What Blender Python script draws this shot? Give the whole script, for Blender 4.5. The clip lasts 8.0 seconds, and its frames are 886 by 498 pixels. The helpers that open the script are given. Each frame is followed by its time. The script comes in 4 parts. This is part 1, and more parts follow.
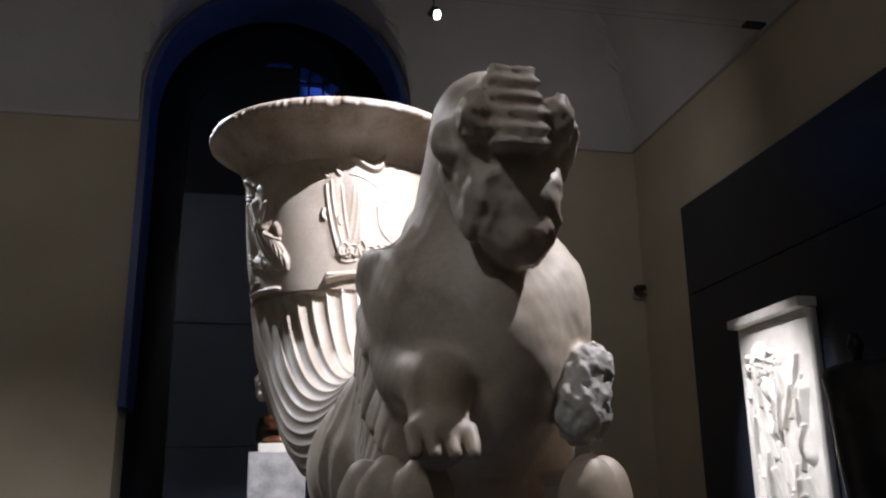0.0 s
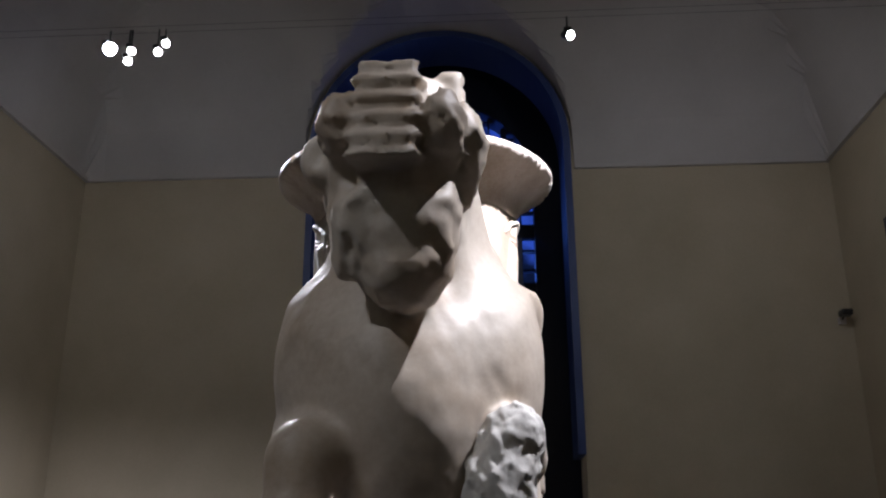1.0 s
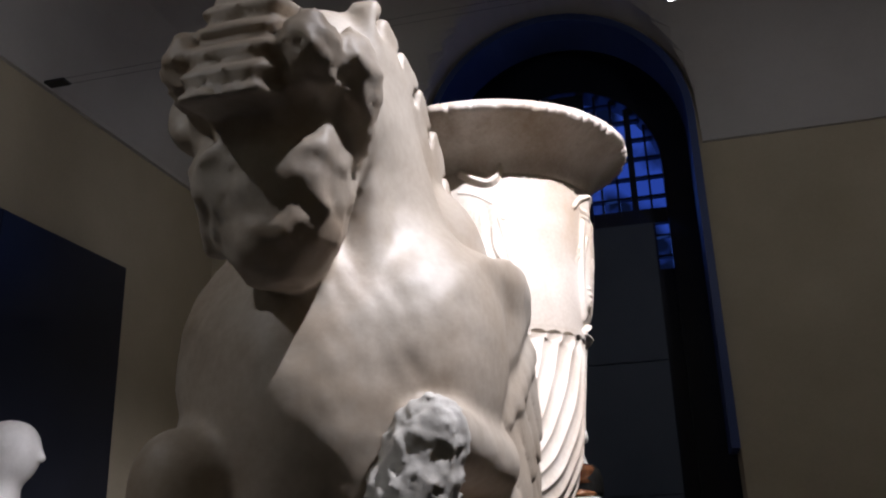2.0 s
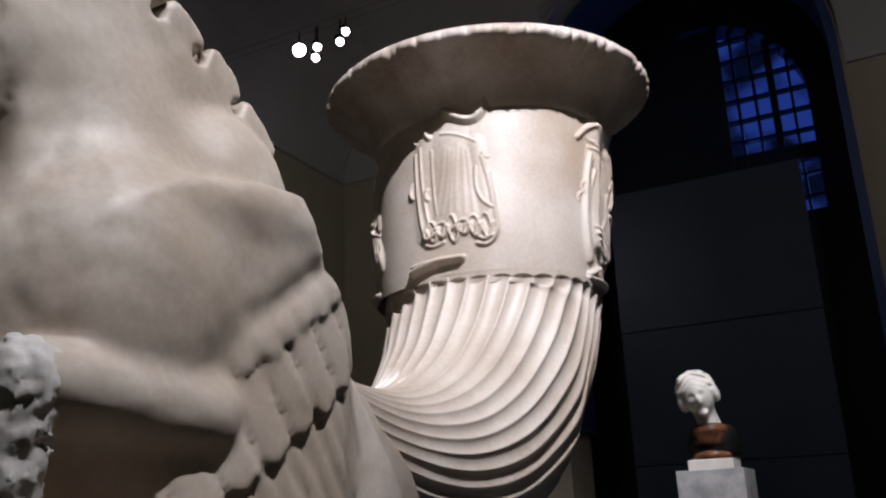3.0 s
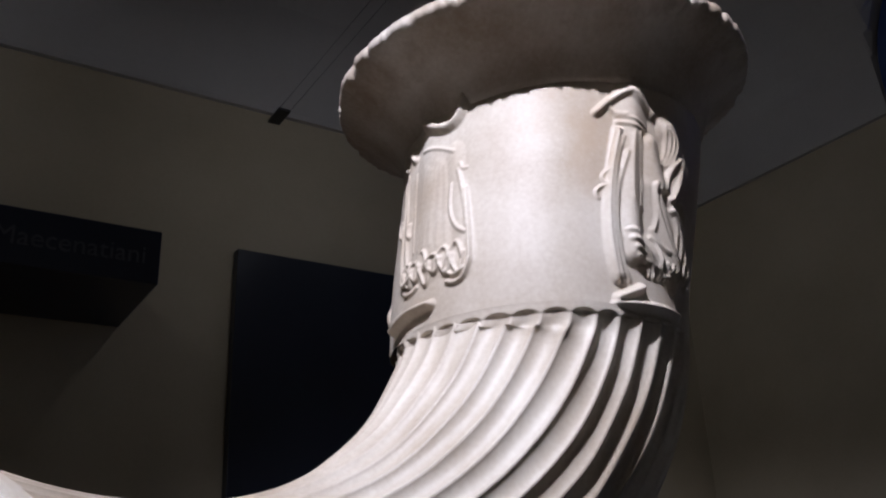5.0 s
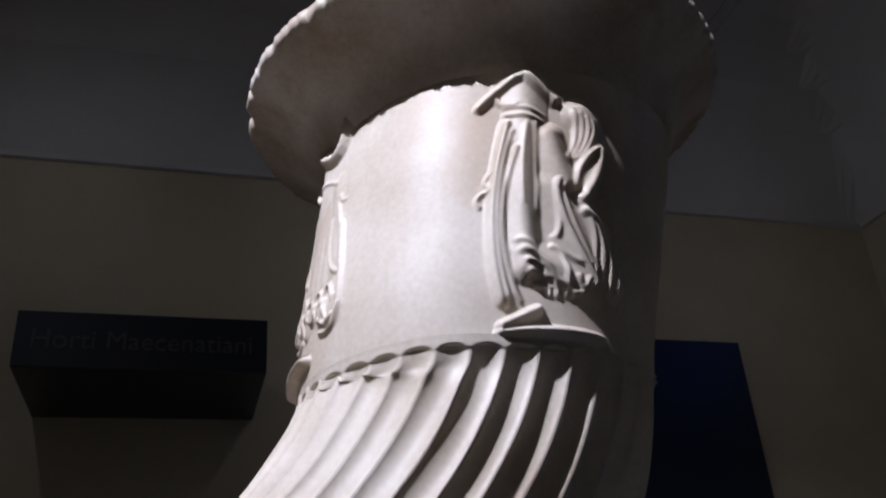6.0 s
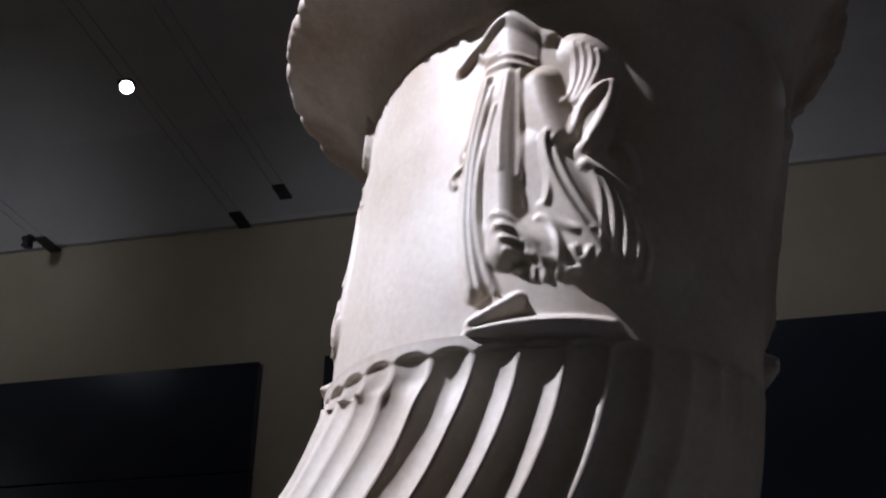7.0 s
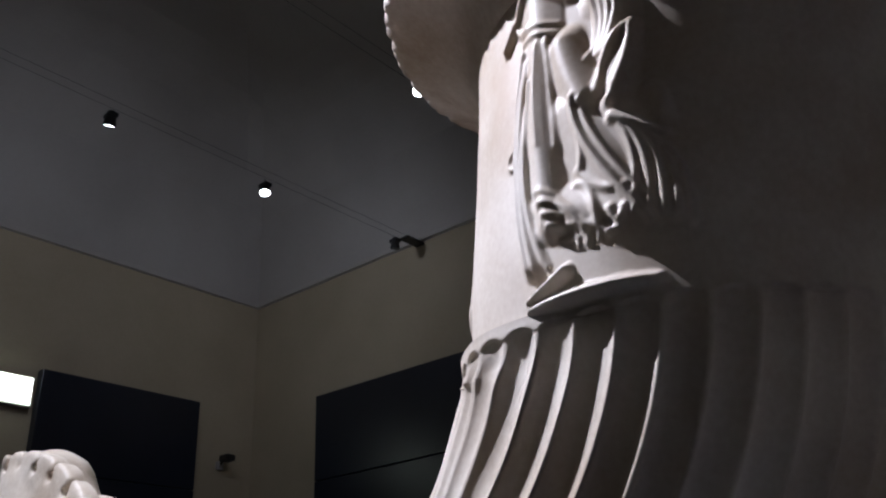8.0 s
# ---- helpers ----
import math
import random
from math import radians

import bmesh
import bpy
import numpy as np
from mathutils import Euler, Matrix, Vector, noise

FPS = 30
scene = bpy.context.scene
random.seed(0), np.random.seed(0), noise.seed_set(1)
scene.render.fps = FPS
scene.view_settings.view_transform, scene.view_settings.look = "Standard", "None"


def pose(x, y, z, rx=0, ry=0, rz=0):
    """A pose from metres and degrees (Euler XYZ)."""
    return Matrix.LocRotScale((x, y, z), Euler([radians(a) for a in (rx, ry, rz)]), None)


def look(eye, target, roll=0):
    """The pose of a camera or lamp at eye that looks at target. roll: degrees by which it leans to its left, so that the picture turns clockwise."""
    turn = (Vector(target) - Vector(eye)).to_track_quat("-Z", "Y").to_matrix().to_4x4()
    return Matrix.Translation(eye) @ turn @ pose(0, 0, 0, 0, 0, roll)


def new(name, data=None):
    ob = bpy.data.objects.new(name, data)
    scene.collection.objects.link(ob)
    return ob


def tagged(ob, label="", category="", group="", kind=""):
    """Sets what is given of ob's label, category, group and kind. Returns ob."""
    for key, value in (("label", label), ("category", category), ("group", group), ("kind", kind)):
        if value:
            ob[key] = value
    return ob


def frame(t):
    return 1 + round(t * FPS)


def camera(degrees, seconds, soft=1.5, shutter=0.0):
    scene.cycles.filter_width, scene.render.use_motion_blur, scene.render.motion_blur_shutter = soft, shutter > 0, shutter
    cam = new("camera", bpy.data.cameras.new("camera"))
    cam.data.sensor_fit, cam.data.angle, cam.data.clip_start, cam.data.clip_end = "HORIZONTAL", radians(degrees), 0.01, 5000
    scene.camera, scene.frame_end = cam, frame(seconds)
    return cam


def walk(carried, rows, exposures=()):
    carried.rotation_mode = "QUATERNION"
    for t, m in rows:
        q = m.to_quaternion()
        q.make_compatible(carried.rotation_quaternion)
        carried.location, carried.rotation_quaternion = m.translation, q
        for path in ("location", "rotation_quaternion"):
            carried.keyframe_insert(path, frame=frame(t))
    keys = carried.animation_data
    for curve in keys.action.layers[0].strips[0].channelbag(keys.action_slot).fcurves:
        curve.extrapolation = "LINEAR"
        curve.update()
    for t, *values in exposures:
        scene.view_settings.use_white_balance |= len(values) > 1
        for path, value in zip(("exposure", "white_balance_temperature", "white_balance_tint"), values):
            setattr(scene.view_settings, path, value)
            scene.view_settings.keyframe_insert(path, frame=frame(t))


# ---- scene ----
cam = camera(53.3, 8.0, 2.2)
PATH = [
    (0, (0.062, 0.113, 1.36), (0.45, 1.999, 1.901), -0.8),
    (0.5, (0.229, 0.211, 1.384), (0.422, 2.111, 1.976), -2.3),
    (1, (0.418, 0.277, 1.413), (0.304, 2.172, 2.04), -0.2),
    (1.2, (0.464, 0.322, 1.417), (0.262, 2.207, 2.056), -0.3),
    (2.3, (0.668, 0.562, 1.429), (0.094, 2.371, 2.062), -3.1),
    (2.5, (0.728, 0.634, 1.419), (0.071, 2.418, 2.04), -3.9),
    (3, (0.897, 0.731, 1.413), (0.027, 2.432, 2.006), -2.4),
    (3.5, (0.994, 0.856, 1.39), (-0.034, 2.473, 1.963), -2.2),
    (4, (1.049, 1.024, 1.409), (-0.165, 2.493, 2.016), -2.5),
    (4.5, (1.132, 1.17, 1.449), (-0.252, 2.481, 2.054), -5.1),
    (4.7, (1.177, 1.273, 1.477), (-0.293, 2.461, 2.132), -4.3),
    (5.8, (1.207, 1.787, 1.483), (-0.462, 2.439, 2.37), -2.6),
    (6, (1.204, 1.872, 1.494), (-0.496, 2.41, 2.4), -4.3),
    (6.5, (1.201, 2.098, 1.522), (-0.557, 2.193, 2.47), -1.8),
    (7, (1.089, 2.264, 1.528), (-0.632, 1.943, 2.494), -0.8),
    (7.5, (1.004, 2.391, 1.563), (-0.579, 1.674, 2.553), -1.2),
    (8, (1.026, 2.546, 1.547), (-0.375, 1.401, 2.399), -2.6),
]
EXPOSURES = [(0, 0.5, 6050, 13), (0.5, 0.7, 6000, 13), (1, 1.0, 5850, 13), (1.2, 1.0, 5850, 13), (2.5, 0.0, 6150, 13), (3.5, -0.28, 5900, 13), (4.5, -0.25, 5800, 13), (6, -0.2, 5550, 13), (8, 0.15, 5550, 13)]
walk(cam, [(t, look(eye, target, roll)) for t, eye, target, roll in PATH], EXPOSURES)

# ---- world and lights ----
world = bpy.data.worlds.new("night")
scene.world = world
world.use_nodes = True
world.node_tree.nodes["Background"].inputs[0].default_value = (0.02, 0.05, 0.25, 1)
world.node_tree.nodes["Background"].inputs[1].default_value = 0.15


def spot_light(eye, target, watts, cone=40, blend=0.4, size=0.03, colour=(1.0, 0.965, 0.93)):
    data = bpy.data.lights.new("spot_light", "SPOT")
    data.energy, data.spot_size, data.spot_blend, data.shadow_soft_size, data.color = watts, radians(cone), blend, size, colour
    ob = new("spot_light", data)
    ob.matrix_world = look(eye, target)
    return ob


KEY_EYE = (1.35, 0.94, 3.60)
KEY_AIM = (0.26, 2.12, 2.19)
spot_light(KEY_EYE, KEY_AIM, 420, 55, 1.0, 0.012, (1.0, 0.955, 0.99))
# unseen second lamp, added to light the beast past the key's narrow cone
SECOND_EYE = (1.47, 1.00, 3.61)
SECOND_AIM = (0.34, 1.25, 1.55)
spot_light(SECOND_EYE, SECOND_AIM, 235, 17, 0.9, 0.012, (1.0, 0.955, 0.96))
CLUSTER = ((-1.25, 3.59, 3.475), (-1.15, 3.59, 3.455), (-1.16, 3.59, 3.405), (-1.03, 3.59, 3.445), (-1.00, 3.59, 3.485))
spot_light((-1.14, 3.57, 3.425), (0.25, 1.20, 1.58), 70, 24, 0.6, 0.02)
spot_light((-1.23, 3.57, 3.445), (0.30, 1.66, 1.56), 110, 14, 0.4, 0.02, (0.95, 0.97, 1.0))
spot_light((0.72, 3.53, 3.42), (0.19, 4.5, 1.72), 190, 34, 0.8)
spot_light((0.78, 3.60, 3.43), (2.3, 3.70, 1.55), 330, 25, 0.8)
# added weak fills: the beast's front, then the horn's dark north side
spot_light((-1.07, -0.14, 3.42), (0.30, 1.15, 1.60), 19, 34, 0.8)
spot_light((0.74, 3.56, 3.42), (0.40, 2.30, 1.36), 15, 12, 0.9)
WASH = (1.0, 0.96, 0.94)
# wall washes added to lift the ambient level; four hang where no lamp is
for eye, target, watts in (((-1.12, -0.19, 3.40), (-2.1, -0.7, 3.3), 4.0), ((-0.40, -0.19, 3.42), (-0.6, -1.5, 3.3), 5.5), ((-1.00, 1.10, 3.46), (-2.1, 1.7, 2.9), 2.7), ((-1.00, 2.70, 3.42), (-2.1, 3.2, 2.9), 3.5),
                           ((-1.05, 3.56, 3.33), (-1.3, 5.2, 3.0), 4.4), ((1.45, 3.5, 3.40), (1.6, 5.2, 2.9), 6.2), ((1.50, 1.10, 3.46), (2.4, 1.4, 2.9), 6)):
    spot_light(eye, target, watts, 150, 1.0, 0.05, WASH)
dusk = bpy.data.lights.new("window_light", "AREA")
dusk.shape, dusk.size, dusk.size_y, dusk.energy, dusk.color = "RECTANGLE", 0.5, 1.2, 0.7, (0.10, 0.25, 1.0)
dusk_light = new("window_light", dusk)
dusk_light.matrix_world = look((0.48, 5.82, 3.6), (0.1, 5.3, 3.2))


# ---- materials ----
def material(name):
    m = bpy.data.materials.new(name)
    m.use_nodes = True
    return m, m.node_tree.nodes, m.node_tree.links, m.node_tree.nodes["Principled BSDF"]


def mottled(name, low, high, scale=6.0, rough=0.5, bump=0.15, fine=120.0, metallic=0.0, detail=6.0, spec=0.5, stain=None, distance=0.004):
    """Two scales of noise in colour, a fine relief, optional stains."""
    m, nodes, links, bsdf = material(name)
    where = nodes.new("ShaderNodeTexCoord")
    big = nodes.new("ShaderNodeTexNoise")
    big.inputs["Scale"].default_value, big.inputs["Detail"].default_value = scale, detail
    small = nodes.new("ShaderNodeTexNoise")
    small.inputs["Scale"].default_value, small.inputs["Detail"].default_value = fine, 4.0
    for n in (big, small):
        links.new(where.outputs["Object"], n.inputs["Vector"])
    mix = nodes.new("ShaderNodeMix")
    mix.data_type = "FLOAT"
    mix.inputs[0].default_value = 0.2
    links.new(big.outputs[0], mix.inputs[2])
    links.new(small.outputs[0], mix.inputs[3])
    ramp = nodes.new("ShaderNodeValToRGB")
    ramp.color_ramp.elements[0].position, ramp.color_ramp.elements[0].color = 0.32, (*low, 1)
    ramp.color_ramp.elements[1].position, ramp.color_ramp.elements[1].color = 0.66, (*high, 1)
    links.new(mix.outputs[0], ramp.inputs[0])
    colour = ramp.outputs[0]
    if stain:
        spots = nodes.new("ShaderNodeTexNoise")
        spots.inputs["Scale"].default_value, spots.inputs["Detail"].default_value = scale * 0.6, 8.0
        spots.inputs["Roughness"].default_value = 0.65
        links.new(where.outputs["Object"], spots.inputs["Vector"])
        edge = nodes.new("ShaderNodeValToRGB")
        edge.color_ramp.elements[0].position, edge.color_ramp.elements[1].position = 0.54, 0.72
        links.new(spots.outputs[0], edge.inputs[0])
        over = nodes.new("ShaderNodeMix")
        over.data_type = "RGBA"
        links.new(edge.outputs[0], over.inputs[0])
        links.new(colour, over.inputs[6])
        over.inputs[7].default_value = (*stain, 1)
        colour = over.outputs[2]
    links.new(colour, bsdf.inputs["Base Color"])
    bsdf.inputs["Roughness"].default_value, bsdf.inputs["Metallic"].default_value = rough, metallic
    bsdf.inputs["Specular IOR Level"].default_value = spec
    if bump:
        b = nodes.new("ShaderNodeBump")
        b.inputs["Strength"].default_value, b.inputs["Distance"].default_value = bump, distance
        links.new(mix.outputs[0], b.inputs["Height"])
        links.new(b.outputs[0], bsdf.inputs["Normal"])
    return m


MARBLE = mottled("aged_marble", (0.44, 0.350, 0.255), (0.70, 0.632, 0.54), 6, 0.50, 0.22, 150, stain=(0.46, 0.345, 0.235), distance=0.003)
RIM_MARBLE = mottled("stained_marble", (0.36, 0.28, 0.20), (0.66, 0.60, 0.53), 9, 0.5, 0.4, 150, stain=(0.27, 0.18, 0.11), distance=0.003)
ROUGH_MARBLE = mottled("broken_marble", (0.58, 0.55, 0.50), (0.80, 0.77, 0.72), 25, 0.6, 0.25, 200)
WHITE_MARBLE = mottled("white_marble", (0.6, 0.57, 0.52), (0.78, 0.75, 0.7), 9, 0.45, 0.2, 120)
PLASTER = mottled("ochre_plaster", (0.42, 0.362, 0.255), (0.50, 0.437, 0.32), 2.2, 0.9, 0.1, 60)
CEILING = mottled("grey_plaster", (0.46, 0.44, 0.42), (0.54, 0.52, 0.50), 2.0, 0.9, 0.08, 50)
NAVY = mottled("navy_board", (0.012, 0.015, 0.026), (0.018, 0.022, 0.036), 3, 0.30, 0.03, 90)
SLATE = mottled("slate_blue_board", (0.060, 0.078, 0.118), (0.078, 0.098, 0.142), 2.5, 0.4, 0.03, 80)
# dark blue board, with the window's dusk light coloured in as extra blue
LINING = mottled("blue_lining", (0.035, 0.06, 0.18), (0.05, 0.08, 0.22), 3, 0.5, 0.03, 80)
BLACK = mottled("black_metal", (0.012, 0.012, 0.013), (0.02, 0.02, 0.022), 20, 0.4, 0.05, 150)
FLOOR = mottled("terracotta_floor", (0.15, 0.12, 0.10), (0.21, 0.175, 0.145), 3, 0.45, 0.1, 60)
GREY_STONE = mottled("grey_veined_marble", (0.28, 0.28, 0.29), (0.62, 0.61, 0.6), 14, 0.35, 0.1, 70)
ALABASTER = mottled("brown_alabaster", (0.035, 0.012, 0.006), (0.20, 0.085, 0.04), 13, 0.18, 0.02, 60)
BRONZE = mottled("dark_bronze", (0.012, 0.012, 0.012), (0.03, 0.028, 0.025), 14, 0.4, 0.2, 90, metallic=0.6)
LETTER = mottled("grey_letters", (0.06, 0.06, 0.065), (0.085, 0.085, 0.09), 20, 0.6, 0.0)


def glow(name, colour, strength):
    m, nodes, links, bsdf = material(name)
    bsdf.inputs["Base Color"].default_value = (*colour, 1)
    bsdf.inputs["Emission Color"].default_value = (*colour, 1)
    bsdf.inputs["Emission Strength"].default_value = strength
    return m


LAMP_GLOW = glow("lamp_face", (1.0, 0.97, 0.93), 12)
LAMP_BRIGHT = glow("lamp_face_bright", (0.93, 0.96, 1.0), 60)
EXIT_GLOW = glow("exit_lamp_face", (0.95, 1.0, 0.75), 4)


# ---- mesh helpers ----
def mesh_of(bm, name):
    data = bpy.data.meshes.new(name)
    bm.to_mesh(data)
    bm.free()
    return data


def part(name, bm, mat, parent=None, label=""):
    """One mesh object from a bmesh, under its thing if there is one."""
    data = mesh_of(bm, name)
    data.materials.append(mat)
    ob = new(name, data)
    if parent:
        ob.parent = parent
    if label:
        ob["label"] = label
    return ob


def from_arrays(name, verts, faces, mat, parent=None, smooth=True):
    data = bpy.data.meshes.new(name)
    data.from_pydata([tuple(v) for v in np.asarray(verts).tolist()], [], [tuple(f) for f in np.asarray(faces).tolist()])
    data.update()
    data.materials.append(mat)
    if smooth:
        data.polygons.foreach_set("use_smooth", np.ones(len(data.polygons), dtype=bool))
    ob = new(name, data)
    if parent:
        ob.parent = parent
    return ob


def thing(name, place=(0, 0, 0)):
    ob = new(name)
    ob.empty_display_size = 0.1
    ob.location = place
    return ob


def box(bm, low, high, bevel=0.0):
    centre = [(a + b) / 2 for a, b in zip(low, high)]
    size = [b - a for a, b in zip(low, high)]
    made = bmesh.ops.create_cube(bm, size=1.0, matrix=Matrix.Translation(centre) @ Matrix.Diagonal((*size, 1)))
    if bevel:
        edges = {e for v in made["verts"] for e in v.link_edges}
        bmesh.ops.bevel(bm, geom=list(edges), offset=bevel, segments=2, affect="EDGES", profile=0.5)
    return bm


def boxed(low, high, bevel=0.0):
    return box(bmesh.new(), low, high, bevel)


def rod(bm, a, b, r, n=8):
    a, b = Vector(a), Vector(b)
    turn = (b - a).to_track_quat("Z", "Y").to_matrix().to_4x4()
    bmesh.ops.create_cone(bm, cap_ends=True, segments=n, radius1=r, radius2=r, depth=(b - a).length, matrix=Matrix.Translation((a + b) / 2) @ turn)
    return bm


def lathe(profile, n=32, place=(0, 0, 0)):
    """A turned shape from (radius, height) pairs."""
    bm = bmesh.new()
    rings = []
    for r, z in profile:
        rings.append([bm.verts.new((place[0] + r * math.cos(2 * math.pi * k / n), place[1] + r * math.sin(2 * math.pi * k / n), place[2] + z)) for k in range(n)])
    for a, b in zip(rings, rings[1:]):
        for k in range(n):
            bm.faces.new((a[k], a[(k + 1) % n], b[(k + 1) % n], b[k])).smooth = True
    bm.faces.new(rings[0][::-1])
    bm.faces.new(rings[-1])
    return bm


# ---- the room ----
WEST, EAST, NORTH, SOUTH = -2.115, 2.42, 5.238, -1.49
CORNICE = 3.555
ARCH_X, ARCH_R, SPRING = 0.095, 0.805, 3.72
THICK = 0.3


def structure(name, bm, mat, label, category):
    return tagged(part(name, bm, mat), label, category, kind="structure")


structure("floor", boxed((WEST - THICK, SOUTH - THICK, -0.2), (EAST + THICK, NORTH + 1.2, 0)), FLOOR, "dull brown floor of the museum hall", "floor")
structure("wall_west", boxed((WEST - THICK, SOUTH - THICK, 0), (WEST, NORTH, CORNICE)), PLASTER, "ochre plastered hall wall in dim light", "wall")
structure("wall_east", boxed((EAST, SOUTH - THICK, 0), (EAST + THICK, NORTH, CORNICE)), PLASTER, "ochre plastered hall wall in dim light", "wall")
structure("wall_south", boxed((WEST, SOUTH - THICK, 0), (EAST, SOUTH, CORNICE)), PLASTER, "ochre plastered hall wall in dim light", "wall")


def arch_outline(r, bottom, n=28):
    pts = [(ARCH_X + r, bottom)]
    pts += [(ARCH_X + r * math.cos(a), SPRING + r * math.sin(a)) for a in np.linspace(0, math.pi, n)]
    return pts + [(ARCH_X - r, bottom)]


def arch_wall(r, y0, y1, x0, x1, z1):
    """A wall with an arched opening that reaches the floor."""
    bm = bmesh.new()
    inner = arch_outline(r, 0.0)
    outer = [(x1, 0.0)]
    for x, z in inner[1:-1]:
        dx, dz = x - ARCH_X, z - SPRING
        k = min((x1 - ARCH_X) / dx if dx > 1e-6 else 1e9, (x0 - ARCH_X) / dx if dx < -1e-6 else 1e9, (z1 - SPRING) / dz if dz > 1e-6 else 1e9)
        outer.append((ARCH_X + dx * k, SPRING + dz * k))
    outer.append((x0, 0.0))
    rows = []
    for y in (y0, y1):
        rows.append(([bm.verts.new((x, y, z)) for x, z in inner], [bm.verts.new((x, y, z)) for x, z in outer]))
    n = len(inner)
    for k in range(n - 1):
        (ia, oa), (ib, ob_) = rows
        bm.faces.new((ia[k], ia[k + 1], oa[k + 1], oa[k]))
        bm.faces.new((ib[k], ob_[k], ob_[k + 1], ib[k + 1]))
        bm.faces.new((ia[k], ib[k], ib[k + 1], ia[k + 1]))
        bm.faces.new((oa[k], oa[k + 1], ob_[k + 1], ob_[k]))
    for k in (0, n - 1):
        bm.faces.new((rows[0][0][k], rows[0][1][k], rows[1][1][k], rows[1][0][k]))
    bmesh.ops.recalc_face_normals(bm, faces=bm.faces[:])
    return bm


structure("wall_north", arch_wall(ARCH_R, NORTH, NORTH + 0.35, WEST - THICK, EAST + THICK, 5.3), PLASTER, "ochre plastered wall with a tall arched recess", "wall")


def cove_ceiling():
    """A coved vault over the four walls, cut open by the barrel of the arched recess."""
    reach, rise = 1.5, 1.45
    xs = sorted(set(np.round(np.concatenate([np.linspace(WEST, WEST + reach, 14), np.linspace(WEST + reach, EAST - reach, 16), np.linspace(EAST - reach, EAST, 14)]), 4)))
    ys = sorted(set(np.round(np.concatenate([np.linspace(SOUTH, SOUTH + reach, 12), np.linspace(SOUTH + reach, NORTH - reach, 10), np.linspace(NORTH - reach, NORTH, 40)]), 4)))
    bm = bmesh.new()

    def height(x, y):
        d = min(x - WEST, EAST - x, y - SOUTH, NORTH - y, reach) / reach
        vault = CORNICE + rise * math.sqrt(max(0.0, 1 - (1 - d) ** 2)) * 0.9
        u = x - ARCH_X
        if abs(u) < ARCH_R + 0.02 and y > NORTH - reach:
            vault = max(vault, SPRING + math.sqrt((ARCH_R + 0.02) ** 2 - u * u))
        return vault

    extra = [ARCH_X + (ARCH_R + 0.02) * s for s in (-1.003, -1, -0.985, -0.95, -0.88, 0.88, 0.95, 0.985, 1, 1.003)]
    xs = sorted(set(xs) | set(extra))
    grid = [[bm.verts.new((x, y, height(x, y))) for x in xs] for y in ys]
    for a, b in zip(grid, grid[1:]):
        for k in range(len(xs) - 1):
            bm.faces.new((a[k], b[k], b[k + 1], a[k + 1])).smooth = False
    top = [bm.verts.new((x, y, 5.4)) for x, y in ((WEST, SOUTH), (EAST, SOUTH), (EAST, NORTH), (WEST, NORTH))]
    bm.faces.new(top)
    return bm


structure("ceiling", cove_ceiling(), CEILING, "pale grey coved plaster ceiling in dim light", "ceiling")
trim = bmesh.new()
for low, high in (((WEST, SOUTH + 0.025, CORNICE - 0.012), (WEST + 0.025, NORTH - 0.025, CORNICE + 0.012)), ((EAST - 0.025, SOUTH + 0.025, CORNICE - 0.012), (EAST, NORTH - 0.025, CORNICE + 0.012)),
                  ((WEST, NORTH - 0.025, CORNICE - 0.012), (ARCH_X - ARCH_R - 0.02, NORTH, CORNICE + 0.012)), ((ARCH_X + ARCH_R + 0.02, NORTH - 0.025, CORNICE - 0.012), (EAST, NORTH, CORNICE + 0.012)),
                  ((WEST, SOUTH, CORNICE - 0.012), (EAST, SOUTH + 0.025, CORNICE + 0.012))):
    box(trim, low, high)
structure("trim", trim, CEILING, "thin grey plaster moulding under the vault", "moulding")

# recess: navy lining, back wall with window, slate screen
lining = bmesh.new()
pts_in, pts_out = arch_outline(ARCH_R - 0.045, 1.855), arch_outline(ARCH_R - 0.002, 1.855)
rows = [[lining.verts.new((x, y, z)) for x, z in pts] for y in (NORTH - 0.03, NORTH + 0.34) for pts in (pts_in, pts_out)]
for k in range(len(pts_in) - 1):
    for a, b in ((0, 1), (1, 3), (3, 2), (2, 0)):
        lining.faces.new((rows[a][k], rows[a][k + 1], rows[b][k + 1], rows[b][k]))
for k in (0, len(pts_in) - 1):
    lining.faces.new((rows[0][k], rows[1][k], rows[3][k], rows[2][k]))
bmesh.ops.recalc_face_normals(lining, faces=lining.faces[:])
structure("recess_lining", lining, LINING, "dark blue board lining the arched recess", "lining")
BACK = NORTH + 0.62
structure("recess_side_west", boxed((ARCH_X - 1.1, NORTH + 0.35, 0), (ARCH_X - 0.85, BACK + 0.4, 5.2)), NAVY, "dark side wall of the recess", "wall")
structure("recess_side_east", boxed((ARCH_X + 0.85, NORTH + 0.35, 0), (ARCH_X + 1.1, BACK + 0.4, 5.2)), NAVY, "dark side wall of the recess", "wall")
structure("recess_top", boxed((ARCH_X - 1.1, NORTH + 0.35, 5.2), (ARCH_X + 1.1, BACK + 0.4, 5.3)), NAVY, "dark top of the recess", "ceiling")
WIN_R = 0.60


def window_wall():
    bm = arch_wall(WIN_R, BACK, BACK + 0.2, ARCH_X - 0.85, ARCH_X + 0.85, 5.2)
    return bm


structure("recess_back", window_wall(), NAVY, "dark back wall of the recess with an arched window", "wall")
window = thing("window_1", (ARCH_X, BACK + 0.1, 0))
tagged(window, "tall arched window with dark glazing bars and blue dusk", "window", kind="structure")


